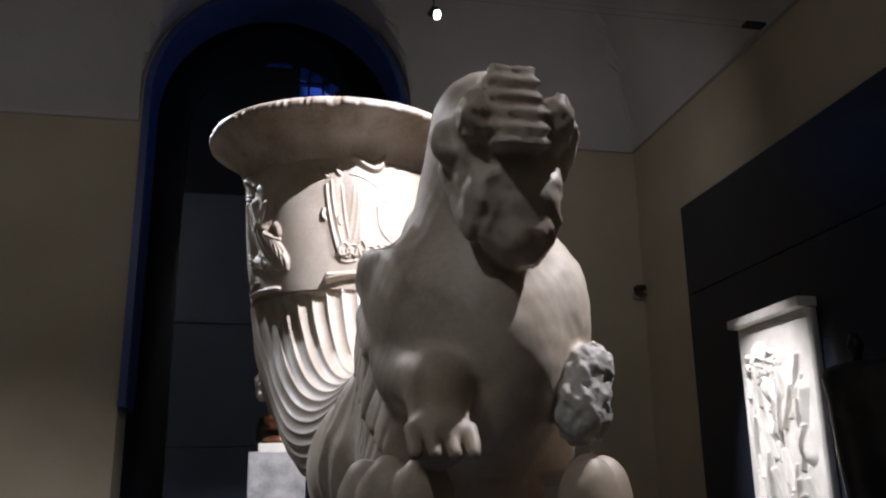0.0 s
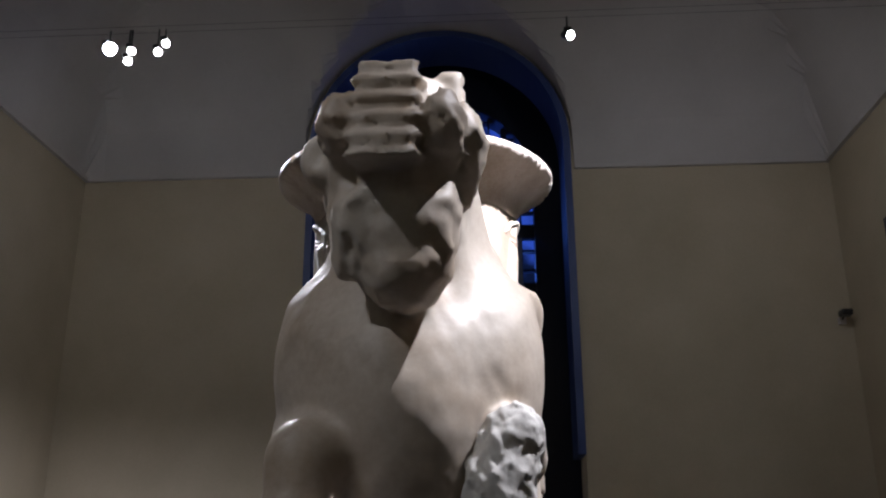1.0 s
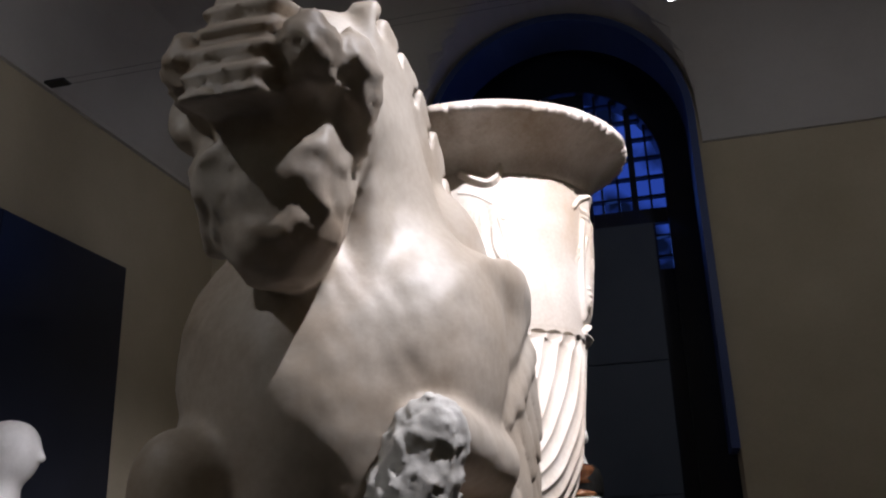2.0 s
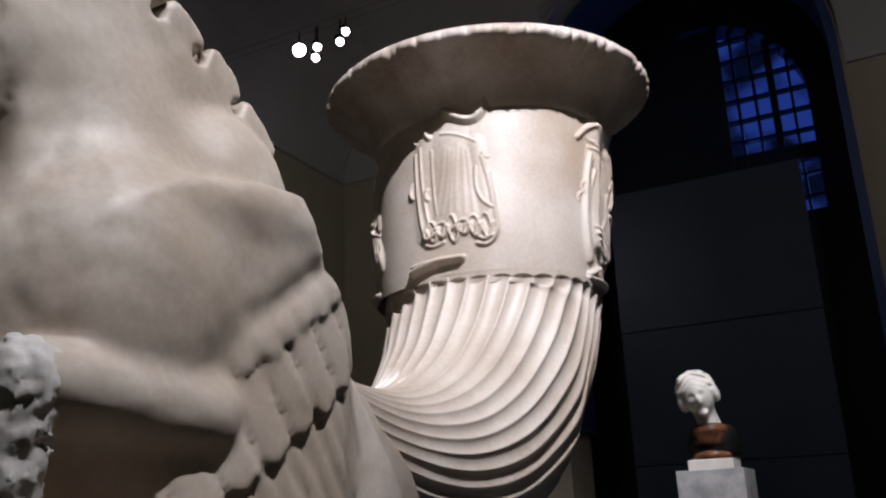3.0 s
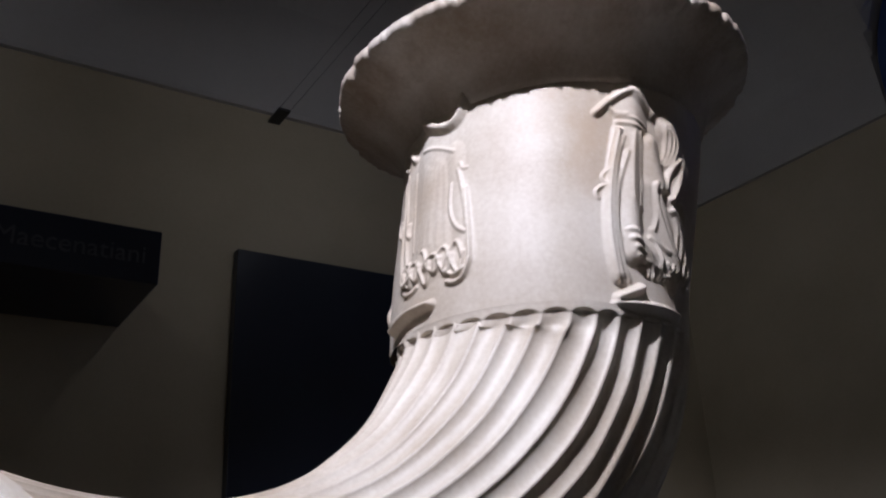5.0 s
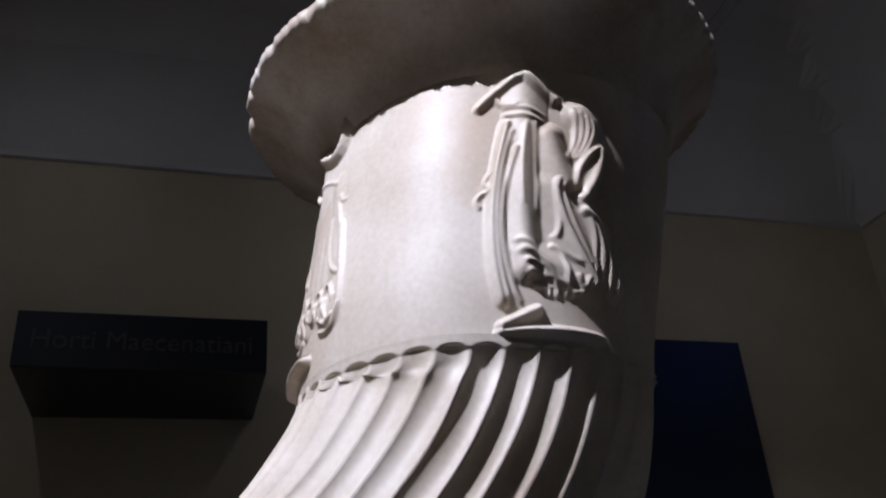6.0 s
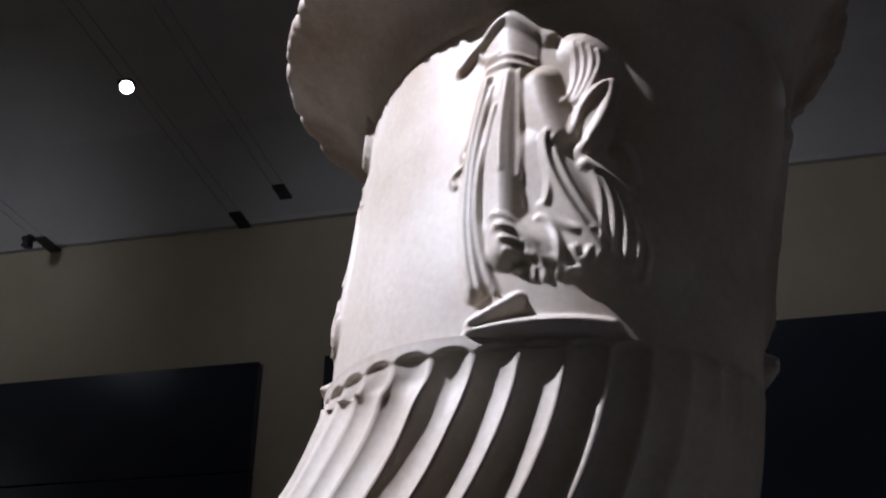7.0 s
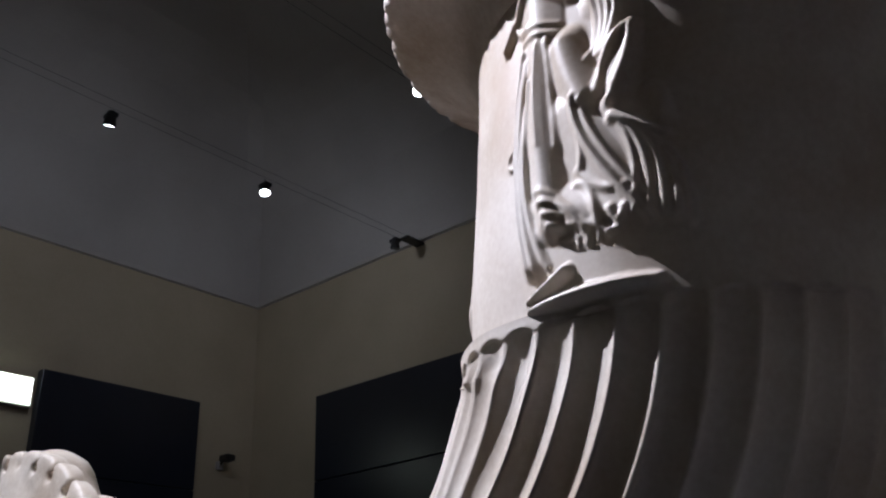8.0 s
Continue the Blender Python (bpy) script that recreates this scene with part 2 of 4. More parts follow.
def at_origin(bm, place):
    bmesh.ops.translate(bm, verts=bm.verts[:], vec=-Vector(place))
    return bm


WPLACE = (ARCH_X, BACK + 0.1, 0)
for k in range(-5, 6):
    x = ARCH_X + k * 0.102
    top = SPRING + math.sqrt(max(0.0, WIN_R ** 2 - (x - ARCH_X) ** 2))
    wide = 0.02 if k in (1, 4, -4) else 0.007
    part("glazing_bar", at_origin(boxed((x - wide, BACK + 0.06, 0.9), (x + wide, BACK + 0.12, top)), WPLACE), NAVY, window)
for k in range(23):
    z = 1.2 + k * 0.137
    half = WIN_R if z < SPRING else math.sqrt(max(0.0, WIN_R ** 2 - (z - SPRING) ** 2))
    if half > 0.05:
        thick = 0.05 if k == 16 else 0.007
        part("glazing_bar", at_origin(boxed((ARCH_X - half, BACK + 0.065, z - thick), (ARCH_X + half, BACK + 0.115, z + thick)), WPLACE), NAVY, window)

# added board that blocks the dusk behind the left panes; no shutter is known
part("shutter", at_origin(boxed((ARCH_X - 0.6, BACK + 0.02, 0.9), (ARCH_X + 0.14, BACK + 0.05, 4.3), 0.003), WPLACE), NAVY, window, "dark board added over the left panes")

# another added board, blocking the dusk behind the lower right panes
part("lower_cover", at_origin(boxed((ARCH_X + 0.141, BACK + 0.02, 0.9), (ARCH_X + 0.6, BACK + 0.05, 3.02), 0.003), WPLACE), NAVY, window, "dark board added over the lower panes")

# dusk outside
m, nodes, links, bsdf = material("dusk_sky")
where = nodes.new("ShaderNodeTexCoord")
n1 = nodes.new("ShaderNodeTexNoise")
n1.inputs["Scale"].default_value, n1.inputs["Detail"].default_value = 1.6, 8.0
links.new(where.outputs["Object"], n1.inputs["Vector"])
ramp = nodes.new("ShaderNodeValToRGB")
ramp.color_ramp.elements[0].position, ramp.color_ramp.elements[0].color = 0.42, (0.004, 0.008, 0.03, 1)
ramp.color_ramp.elements[1].position, ramp.color_ramp.elements[1].color = 0.56, (0.035, 0.085, 0.5, 1)
links.new(n1.outputs[0], ramp.inputs[0])
links.new(ramp.outputs[0], bsdf.inputs["Emission Color"])
bsdf.inputs["Emission Strength"].default_value = 0.42
bsdf.inputs["Base Color"].default_value = (0, 0, 0, 1)
DUSK = m
structure("backdrop", boxed((ARCH_X - 4, BACK + 3.0, -1), (ARCH_X + 4, BACK + 3.1, 9)), DUSK, "deep blue dusk sky outside the window", "sky")

screen = thing("recess_screen", (ARCH_X - 0.05, NORTH + 0.40, 0))
tagged(screen, "slate blue display screen of joined boards in the recess", "screen")
SPL = (ARCH_X - 0.05, NORTH + 0.40, 0)
for z0, z1 in ((0.0, 0.92), (0.925, 1.66), (1.665, 2.40), (2.405, 3.24)):
    part("board", at_origin(boxed((-0.48, NORTH + 0.38, z0), (0.60, NORTH + 0.41, z1), 0.003), SPL), SLATE, screen)


# dark display panels on the walls
def wall_panel(low, high, seams, axis, label):
    ob = thing("display_board", ((low[0] + high[0]) / 2, (low[1] + high[1]) / 2, low[2]))
    tagged(ob, label, "display panel", group="dark wall panels")
    k = axis
    edges = [low[k]] + seams + [high[k]]
    for a, b in zip(edges, edges[1:]):
        lo, hi = list(low), list(high)
        lo[k], hi[k] = a + 0.002, b - 0.002
        part("board", at_origin(boxed(lo, hi, 0.003), ob.location), NAVY, ob)
    return ob


wall_panel((WEST, 2.545, 0.002), (WEST + 0.05, 4.29, 2.855), [3.39], 1, "glossy near-black navy panel on the ochre wall")
wall_panel((WEST, -0.90, 0.002), (WEST + 0.05, 0.91, 2.87), [2.42], 2, "glossy near-black navy panel on the ochre wall")
wall_panel((EAST - 0.05, 1.2, 0.002), (EAST, 4.56, 2.94), [2.42], 2, "wide dark navy panel behind a marble relief")
wall_panel((-1.72, SOUTH, 0.002), (-0.84, SOUTH + 0.05, 2.89), [2.42], 2, "narrow dark navy panel beside the room corner")

# sign canopy over the passage
sign = thing("sign_canopy", (WEST, 1.735, 2.478))
tagged(sign, "dark box canopy with grey lettering on the wall", "sign")
part("box", at_origin(boxed((WEST, 1.35, 2.478), (WEST + 0.53, 2.12, 2.665), 0.004), sign.location), NAVY, sign)
text = bpy.data.curves.new("lettering", "FONT")
text.body, text.size, text.extrude, text.align_x = "Horti Maecenatiani", 0.088, 0.001, "CENTER"
letters = new("lettering", text)
letters.data.materials.append(LETTER)
letters.parent = sign
letters.matrix_basis = pose(0.532, 0.0, 0.065, 90, 0, 90)


# ---- the rhyton ----
def ease(x):
    x = np.clip(x, 0, 1)
    return x * x * (3 - 2 * x)


def axis_x(y):
    return 0.237 + 0.018 * float(ease((2.205 - y) / 0.12)) + 0.06 * max(0.0, 2.2 - y) ** 2


rhyton = thing("marble_rhyton", (axis_x(1.9), 1.9, 1.14))
tagged(rhyton, "aged cream marble drinking-horn fountain ending in a winged beast", "sculpture")
RPL = Vector(rhyton.location)


def bezier(p0, p1, p2, p3, t):
    return (1 - t) ** 3 * p0 + 3 * (1 - t) ** 2 * t * p1 + 3 * (1 - t) * t * t * p2 + t ** 3 * p3


FLUTES = 36
HORN = [np.array(p) for p in ((2.204, 1.80), (2.203, 1.710), (1.972, 1.315), (1.50, 1.549))]


def fluted_horn():
    ns, per = 190, 12
    n = FLUTES * per
    verts, faces = [], []
    for i in range(ns + 1):
        t = -0.03 + 1.03 * (i / ns) ** 1.5
        c = bezier(*HORN, t)
        d = bezier(*HORN, min(1, t + 0.01)) - bezier(*HORN, max(-0.03, t - 0.01))
        d /= np.linalg.norm(d)
        turn = float(ease(t / 0.25))
        d = d * turn + np.array((0.0, -1.0)) * (1 - turn)
        d /= np.linalg.norm(d)
        u = max(t, 0.0)
        r = 0.2095 * (1 - u) ** 2 + 2 * 0.203 * u * (1 - u) + 0.065 * u * u
        along = t * 0.80
        out = np.array([-d[1], d[0]])
        for k in range(n):
            a = 2 * math.pi * k / n
            f = (k % per) / per * 2 - 1
            start = 0.001 + 0.030 * (1 - math.sqrt(max(0.0, 1 - f * f)))
            deep = 0.45 * float(ease((along - start) / 0.010)) + 0.55 * float(ease((along - start) / 0.08))
            hollow = (1 - f * f) ** 0.8 * 0.0092 * deep * (r / 0.213)
            worn = 0.0015 * math.sin(a * 7 + t * 19) * math.sin(a * 3 - t * 11)
            rr = r - hollow + (worn if t > 0.02 else 0.0)
            side, fore = math.sin(a) * rr, math.cos(a) * rr
            y, z = c + out * fore
            verts.append((axis_x(y) + side, y, z))
        if i:
            a0, b0 = (i - 1) * n, i * n
            faces += [(a0 + k, a0 + (k + 1) % n, b0 + (k + 1) % n, b0 + k) for k in range(n)]
    return np.array(verts) - np.array(RPL), faces


v, f = fluted_horn()
from_arrays("fluted_horn", v, f, MARBLE, rhyton)


def stroke(th, z, pts, r, h, out, base=0.0):
    """Raise a soft ridge along a line on the drum (arc metres, height)."""
    best = np.full(th.shape, 9.0)
    for (a0, z0), (a1, z1) in zip(pts, pts[1:]):
        dx, dz = a1 - a0, z1 - z0
        k = np.clip(((th - a0) * dx + (z - z0) * dz) / (dx * dx + dz * dz + 1e-12), 0, 1)
        best = np.minimum(best, np.hypot(th - a0 - k * dx, z - z0 - k * dz))
    q = np.clip(1 - best / r, 0, 1)
    np.maximum(out, np.where(q > 0, base + h * (0.4 * np.sqrt(q * (2 - q)) + 0.6 * q * q * (3 - 2 * q)), 0), out=out)


def curve(a, b, c, n=9):
    """A bent line through three points (degrees round the drum, height), in arc metres."""
    out = []
    for k in range(n + 1):
        t = k / n
        p = [(1 - t) * (1 - 2 * t) * a[i] + 4 * t * (1 - t) * b[i] + t * (2 * t - 1) * c[i] for i in (0, 1)]
        out.append((radians(p[0]) * 0.226, p[1]))
    return out


def raise_all(th, z, rows, out):
    """Several bent ridges: three points, half width and height each."""
    for a, b, c, r, h in rows:
        stroke(th, z, curve(a, b, c), r, h, out)


def striding_relief(th, z, out):
    """A plain draped relief turned sideways, with swinging folds, on a small ledge."""
    mass = np.zeros_like(out)
    raise_all(th, z, (((-12, 2.105), (-11, 2.07), (-10.8, 2.03), 0.026, 0.016), ((-10.5, 2.045), (-9.5, 1.97), (-5.5, 1.88), 0.020, 0.018), ((-4, 2.035), (-1.5, 2.005), (1.9, 1.978), 0.021, 0.019),
                      ((-15, 2.05), (-15.5, 1.94), (-11, 1.848), 0.014, 0.009), ((-1, 1.975), (7, 1.92), (14, 1.868), 0.030, 0.012), ((8, 1.96), (15, 1.92), (23, 1.872), 0.020, 0.012),
                      ((5, 2.07), (9, 2.04), (9, 1.98), 0.022, 0.012), ((-8, 1.90), (0, 1.885), (10, 1.872), 0.020, 0.011)), mass)
    folds = np.zeros_like(out)
    # long folds of the left edge and over the leg
    raise_all(th, z, (((-15.8, 2.05), (-17, 1.945), (-11.8, 1.840), 0.0052, 0.0085), ((-14.4, 2.04), (-15.3, 1.94), (-9.6, 1.841), 0.0036, 0.0055), ((-12.8, 2.016), (-13.5, 1.925), (-6.8, 1.843), 0.0044, 0.0075),
                      ((-8, 2.05), (-6.5, 2.0), (-4.5, 1.945), 0.0036, 0.005), ((-10.5, 2.05), (-10.4, 2.0), (-8.8, 1.95), 0.003, 0.003)), folds)
    # swoops from the knee to the hem
    for k in range(5):
        a = (-9.2 + 1.5 * k, 1.908 - 0.012 * k), (-2.6 + 1.9 * k, 1.892 - 0.0085 * k), (1.6 + 2.4 * k, 1.851 + 0.001 * k)
        stroke(th, z, curve(*a), 0.0038 + 0.0012 * (k % 2), 0.0062 + 0.0018 * (k % 2), folds)
    raise_all(th, z, (((0.9, 1.904), (5.0, 1.888), (6.8, 1.853), 0.0044, 0.0075), ((1.0, 1.915), (7.0, 1.893), (12.6, 1.888), 0.0040, 0.006), ((-0.3, 1.977), (4.6, 1.925), (17.9, 1.858), 0.0052, 0.009),
                      ((1.8, 1.972), (7.5, 1.925), (20.5, 1.862), 0.0036, 0.006), ((0.5, 1.955), (2.2, 1.93), (1.5, 1.912), 0.0044, 0.006), ((9.5, 1.872), (11.2, 1.862), (12.5, 1.870), 0.0048, 0.007)), folds)
    # flaring folds behind
    for k in range(5):
        a = (9.5 + 2.2 * k, 1.948 - 0.006 * k), (14.0 + 2.5 * k, 1.912 - 0.004 * k), (14.5 + 3.0 * k, 1.864 - 0.001 * k)
        stroke(th, z, curve(*a), 0.0034 + 0.0010 * (k % 2), 0.0065, folds)
    raise_all(th, z, (((24, 1.886), (26, 1.870), (26, 1.852), 0.0055, 0.009), ((9.2, 1.948), (14, 1.938), (20.5, 1.926), 0.0060, 0.011), ((12.5, 2.03), (7, 2.008), (5.8, 1.976), 0.0052, 0.010),
                      ((12.6, 2.026), (12, 1.998), (9.0, 1.966), 0.0080, 0.014), ((17, 1.965), (19, 1.955), (20, 1.94), 0.010, 0.010)), folds)
    for k in range(4):
        stroke(th, z, curve((2.6 + 1.9 * k, 2.072 - 0.004 * k), (4.2 + 1.6 * k, 2.04), (2.6 + 1.2 * k, 2.012)), 0.0034, 0.0062, folds)
    # girdle, arms and ribbons
    raise_all(th, z, (((-17, 2.073), (-11, 2.068), (-5.5, 2.061), 0.0030, 0.005), ((-16.6, 2.063), (-11, 2.058), (-6, 2.053), 0.0034, 0.006), ((-12, 2.112), (-8, 2.10), (-3, 2.085), 0.0095, 0.013),
                      ((-13, 2.110), (-18, 2.10), (-24, 2.076), 0.0070, 0.013), ((-19.5, 2.088), (-17.5, 2.078), (-14, 2.074), 0.0044, 0.007), ((-17.7, 1.992), (-19.8, 1.982), (-18.2, 1.970), 0.0036, 0.006),
                      ((-19, 1.968), (-21.5, 1.960), (-20.5, 1.950), 0.0034, 0.006)), folds)
    out[:] = np.maximum(out, 0.68 * mass + 0.52 * folds)
    stroke(th, z, curve((-1.7, 1.833), (-5.5, 1.826), (-11.4, 1.816)), 0.0075, 0.011, out)
    stroke(th, z, curve((-11.5, 1.806), (4, 1.809), (18.5, 1.806)), 0.0100, 0.013, out)


def standing_relief(th, z, out):
    """A plain draped relief seen frontally, with looped cloth at the feet, on a small ledge."""
    mass = np.zeros_like(out)
    raise_all(th, z, (((-3, 2.11), (-3, 2.06), (-3, 2.0), 0.034, 0.010), ((-2, 2.02), (0, 1.96), (2, 1.91), 0.046, 0.010), ((-16, 2.08), (-17, 2.0), (-14, 1.885), 0.020, 0.008),
                      ((9, 2.05), (13, 1.97), (18, 1.89), 0.018, 0.008), ((-12, 1.882), (3, 1.892), (17, 1.877), 0.022, 0.009)), mass)
    folds = np.zeros_like(out)
    for k in range(6):
        x = -7 + 2.9 * k
        stroke(th, z, curve((x * 0.7, 2.05 - 0.006 * (k % 3)), (x * 0.9 + 0.8 * math.sin(k * 1.7), 1.98), (x * 1.25, 1.915 + 0.005 * (k % 2))), 0.0048, 0.0012, folds)
    raise_all(th, z, (((-7, 2.078), (1, 2.070), (9.2, 2.052), 0.0030, 0.004), ((9.4, 2.0), (11, 1.95), (17.4, 1.922), 0.0036, 0.006), ((12, 2.02), (15.6, 1.97), (17.8, 1.93), 0.0036, 0.005),
                      ((15.5, 1.988), (18.4, 1.93), (20.3, 1.877), 0.0040, 0.006), ((12.3, 2.03), (13.5, 2.021), (15.0, 2.020), 0.0030, 0.004), ((-21, 2.05), (-19, 1.97), (-14.5, 1.888), 0.0040, 0.006),
                      ((-18, 2.06), (-16, 1.98), (-11.5, 1.90), 0.0036, 0.005), ((-12, 2.05), (-10.5, 1.98), (-8, 1.92), 0.0032, 0.004)), folds)
    # tangle of looped hems
    for k in range(6):
        x, up = -11 + 5.0 * k, 0.007 * math.sin(k * 2.4)
        stroke(th, z, curve((x - 3.6, 1.880 + up), (x, 1.906 - up), (x + 3.4, 1.890 + up)), 0.0034, 0.0085, folds)
        stroke(th, z, curve((x - 2.0, 1.896 - up), (x + 2.0, 1.870 + up), (x + 4.2, 1.893)), 0.0030, 0.0080, folds)
    raise_all(th, z, (((11.5, 1.857), (17.5, 1.857), (20.2, 1.882), 0.0040, 0.009), ((11.0, 1.873), (14.5, 1.864), (18.5, 1.870), 0.0034, 0.008), ((-13.5, 1.890), (-12.5, 1.876), (-7.0, 1.884), 0.0046, 0.009),
                      ((-13.0, 1.866), (-9.0, 1.861), (-4.0, 1.866), 0.0040, 0.006), ((-23, 2.096), (-22, 2.086), (-21, 2.074), 0.0062, 0.010), ((-14.2, 2.100), (-14.8, 2.088), (-13, 2.076), 0.0058, 0.009),
                      ((-22.5, 1.990), (-23.2, 1.976), (-22, 1.964), 0.0052, 0.010), ((-13.4, 1.972), (-14.0, 1.962), (-13, 1.952), 0.0048, 0.008), ((12.9, 2.138), (7.5, 2.098), (-5, 2.120), 0.0105, 0.016)), folds)
    out[:] = np.maximum(out, 0.38 * mass + 0.62 * folds)
    stroke(th, z, curve((-20, 1.829), (-8, 1.832), (4.5, 1.833)), 0.0075, 0.014, out)
    stroke(th, z, curve((-20.5, 1.821), (-15, 1.826), (-9, 1.830)), 0.0090, 0.014, out)


DRUM_FIGURES = ((-82, standing_relief), (1, striding_relief), (99, standing_relief), (-154, striding_relief))


def drum():
    n, rows_z = 960, np.linspace(1.80, 2.138, 234)
    ang = np.linspace(-math.pi, math.pi, n, endpoint=False)
    A, Z = np.meshgrid(ang, rows_z)
    R = 0.2100 + 0.024 * ((Z - 1.80) / 0.35)
    R += 0.0007 * np.sin(5 * A + 21 * Z) * np.sin(3 * A - 17 * Z)
    H = np.zeros_like(A)
    for deg, figure in DRUM_FIGURES:
        rel = (A - radians(deg) + math.pi) % (2 * math.pi) - math.pi
        figure(rel * 0.226, Z, H)
    H = (2 * H + np.roll(H, 1, 1) + np.roll(H, -1, 1)) / 4
    H[1:-1] = (2 * H[1:-1] + H[2:] + H[:-2]) / 4
    keep = ease((Z - 1.801) / 0.012)
    R = R + H * np.maximum(keep, 0.0)
    cy = 2.204 + 0.0622 * ease((Z - 1.76) / 0.42) - 0.0622 * 0.0257
    verts = np.stack([0.237 + R * np.cos(A), cy + R * np.sin(A), Z], -1).reshape(-1, 3)
    idx = np.arange(len(verts)).reshape(A.shape)
    nxt = np.roll(idx, -1, axis=1)
    faces = np.stack([idx[:-1], nxt[:-1], nxt[1:], idx[1:]], -1).reshape(-1, 4)
    return verts - np.array(RPL), faces


v, f = drum()
from_arrays("relief_drum", v, f, MARBLE, rhyton)


def mouth_rim():
    prof = [(0.226, 2.122), (0.235, 2.124), (0.2405, 2.134), (0.2455, 2.148), (0.255, 2.164), (0.272, 2.182), (0.296, 2.199), (0.318, 2.211), (0.3265, 2.2165), (0.3285, 2.222), (0.3275, 2.231), (0.320, 2.237), (0.295, 2.224), (0.265, 2.20), (0.235, 2.16), (0.215, 2.10), (0.20, 2.02), (0.0001, 2.0)]
    n = 540
    verts, faces = [], []
    rng = np.random.RandomState(4)
    chip = np.convolve(rng.rand(n + 8), np.ones(3) / 3, "same")[:n]
    wave = np.convolve(rng.rand(n + 30), np.ones(21) / 21, "same")[:n]
    for j, (r, z) in enumerate(prof):
        for k in range(n):
            a = 2 * math.pi * k / n
            rr, zz = r, z
            if 7 <= j <= 11:
                rr -= 0.012 * abs(wave[k] - 0.5)
            if 8 <= j <= 10:
                rr -= 0.022 * max(0.0, chip[k] - 0.5)
                zz -= 0.012 * max(0.0, chip[(k * 7) % n] - 0.55)
            verts.append((0.2345 + rr * math.cos(a), 2.2525 + 0.012 * min(1.0, max(0.0, (2.19 - z) / 0.05)) + rr * math.sin(a), zz + rr * (0.007 * math.cos(a) + 0.025 * math.sin(a))))
    for j in range(len(prof) - 1):
        faces += [(j * n + k, j * n + (k + 1) % n, (j + 1) * n + (k + 1) % n, (j + 1) * n + k) for k in range(n)]
    return np.array(verts) - np.array(RPL), faces


v, f = mouth_rim()
from_arrays("mouth_rim", v, f, RIM_MARBLE, rhyton)


# ---- carved shapes from distance fields ----
def surface_net(field, origin, step):
    """A closed quad mesh of the zero level of a grid of distances."""
    inside = field < 0
    nx, ny, nz = field.shape
    c = [inside[i:nx - 1 + i, j:ny - 1 + j, k:nz - 1 + k] for i in (0, 1) for j in (0, 1) for k in (0, 1)]
    total = sum(x.astype(np.int8) for x in c)
    cells = np.argwhere((total > 0) & (total < 8))
    index = -np.ones((nx - 1, ny - 1, nz - 1), dtype=np.int64)
    index[tuple(cells.T)] = np.arange(len(cells))
    acc, cnt = np.zeros((len(cells), 3)), np.zeros(len(cells))
    corner = [np.array((i, j, k)) for i in (0, 1) for j in (0, 1) for k in (0, 1)]
    val = [field[tuple((cells + o).T)] for o in corner]
    for a in range(8):
        for b in range(a + 1, 8):
            if np.abs(corner[a] - corner[b]).sum() != 1:
                continue
            cross = (val[a] < 0) != (val[b] < 0)
            t = np.where(cross, val[a] / np.where(cross, val[a] - val[b], 1), 0)
            p = corner[a] + t[:, None] * (corner[b] - corner[a])
            acc += np.where(cross[:, None], p, 0)
            cnt += cross
    verts = (cells + acc / cnt[:, None]) * step + origin
    faces = []
    for axis in range(3):
        sl0 = [slice(None)] * 3
        sl1 = [slice(None)] * 3
        sl0[axis], sl1[axis] = slice(0, -1), slice(1, None)
        a, b = inside[tuple(sl0)], inside[tuple(sl1)]
        u, w = [(1, 2), (2, 0), (0, 1)][axis]
        e = np.argwhere(a != b)
        e = e[(e[:, u] > 0) & (e[:, w] > 0) & (e[:, u] < field.shape[u] - 1) & (e[:, w] < field.shape[w] - 1)]
        du, dw = np.zeros(3, int), np.zeros(3, int)
        du[u], dw[w] = 1, 1
        q = np.stack([index[tuple((e - du - dw).T)], index[tuple((e - dw).T)], index[tuple(e.T)], index[tuple((e - du).T)]], -1)
        flip = ~a[tuple(e.T)]
        q[flip] = q[flip][:, ::-1]
        faces.append(q)
    return verts, np.concatenate(faces)


def smin(a, b, k):
    h = np.clip(0.5 + 0.5 * (b - a) / k, 0, 1)
    return b + (a - b) * h - k * h * (1 - h)


def smax(a, b, k):
    return -smin(-a, -b, k)


def cone_sdf(P, a, b, ra, rb):
    a, b = np.array(a), np.array(b)
    d = b - a
    t = np.clip(((P[0] - a[0]) * d[0] + (P[1] - a[1]) * d[1] + (P[2] - a[2]) * d[2]) / (d @ d), 0, 1)
    return np.sqrt((P[0] - a[0] - t * d[0]) ** 2 + (P[1] - a[1] - t * d[1]) ** 2 + (P[2] - a[2] - t * d[2]) ** 2) - (ra + (rb - ra) * t)


def egg_sdf(P, c, r):
    q = np.sqrt(((P[0] - c[0]) / r[0]) ** 2 + ((P[1] - c[1]) / r[1]) ** 2 + ((P[2] - c[2]) / r[2]) ** 2)
    return (q - 1) * min(r)


def block_sdf(P, c, h, r):
    q = [np.abs(P[i] - c[i]) - (h[i] - r) for i in range(3)]
    return np.sqrt(sum(np.maximum(x, 0) ** 2 for x in q)) + np.minimum(np.maximum(np.maximum(q[0], q[1]), q[2]), 0) - r


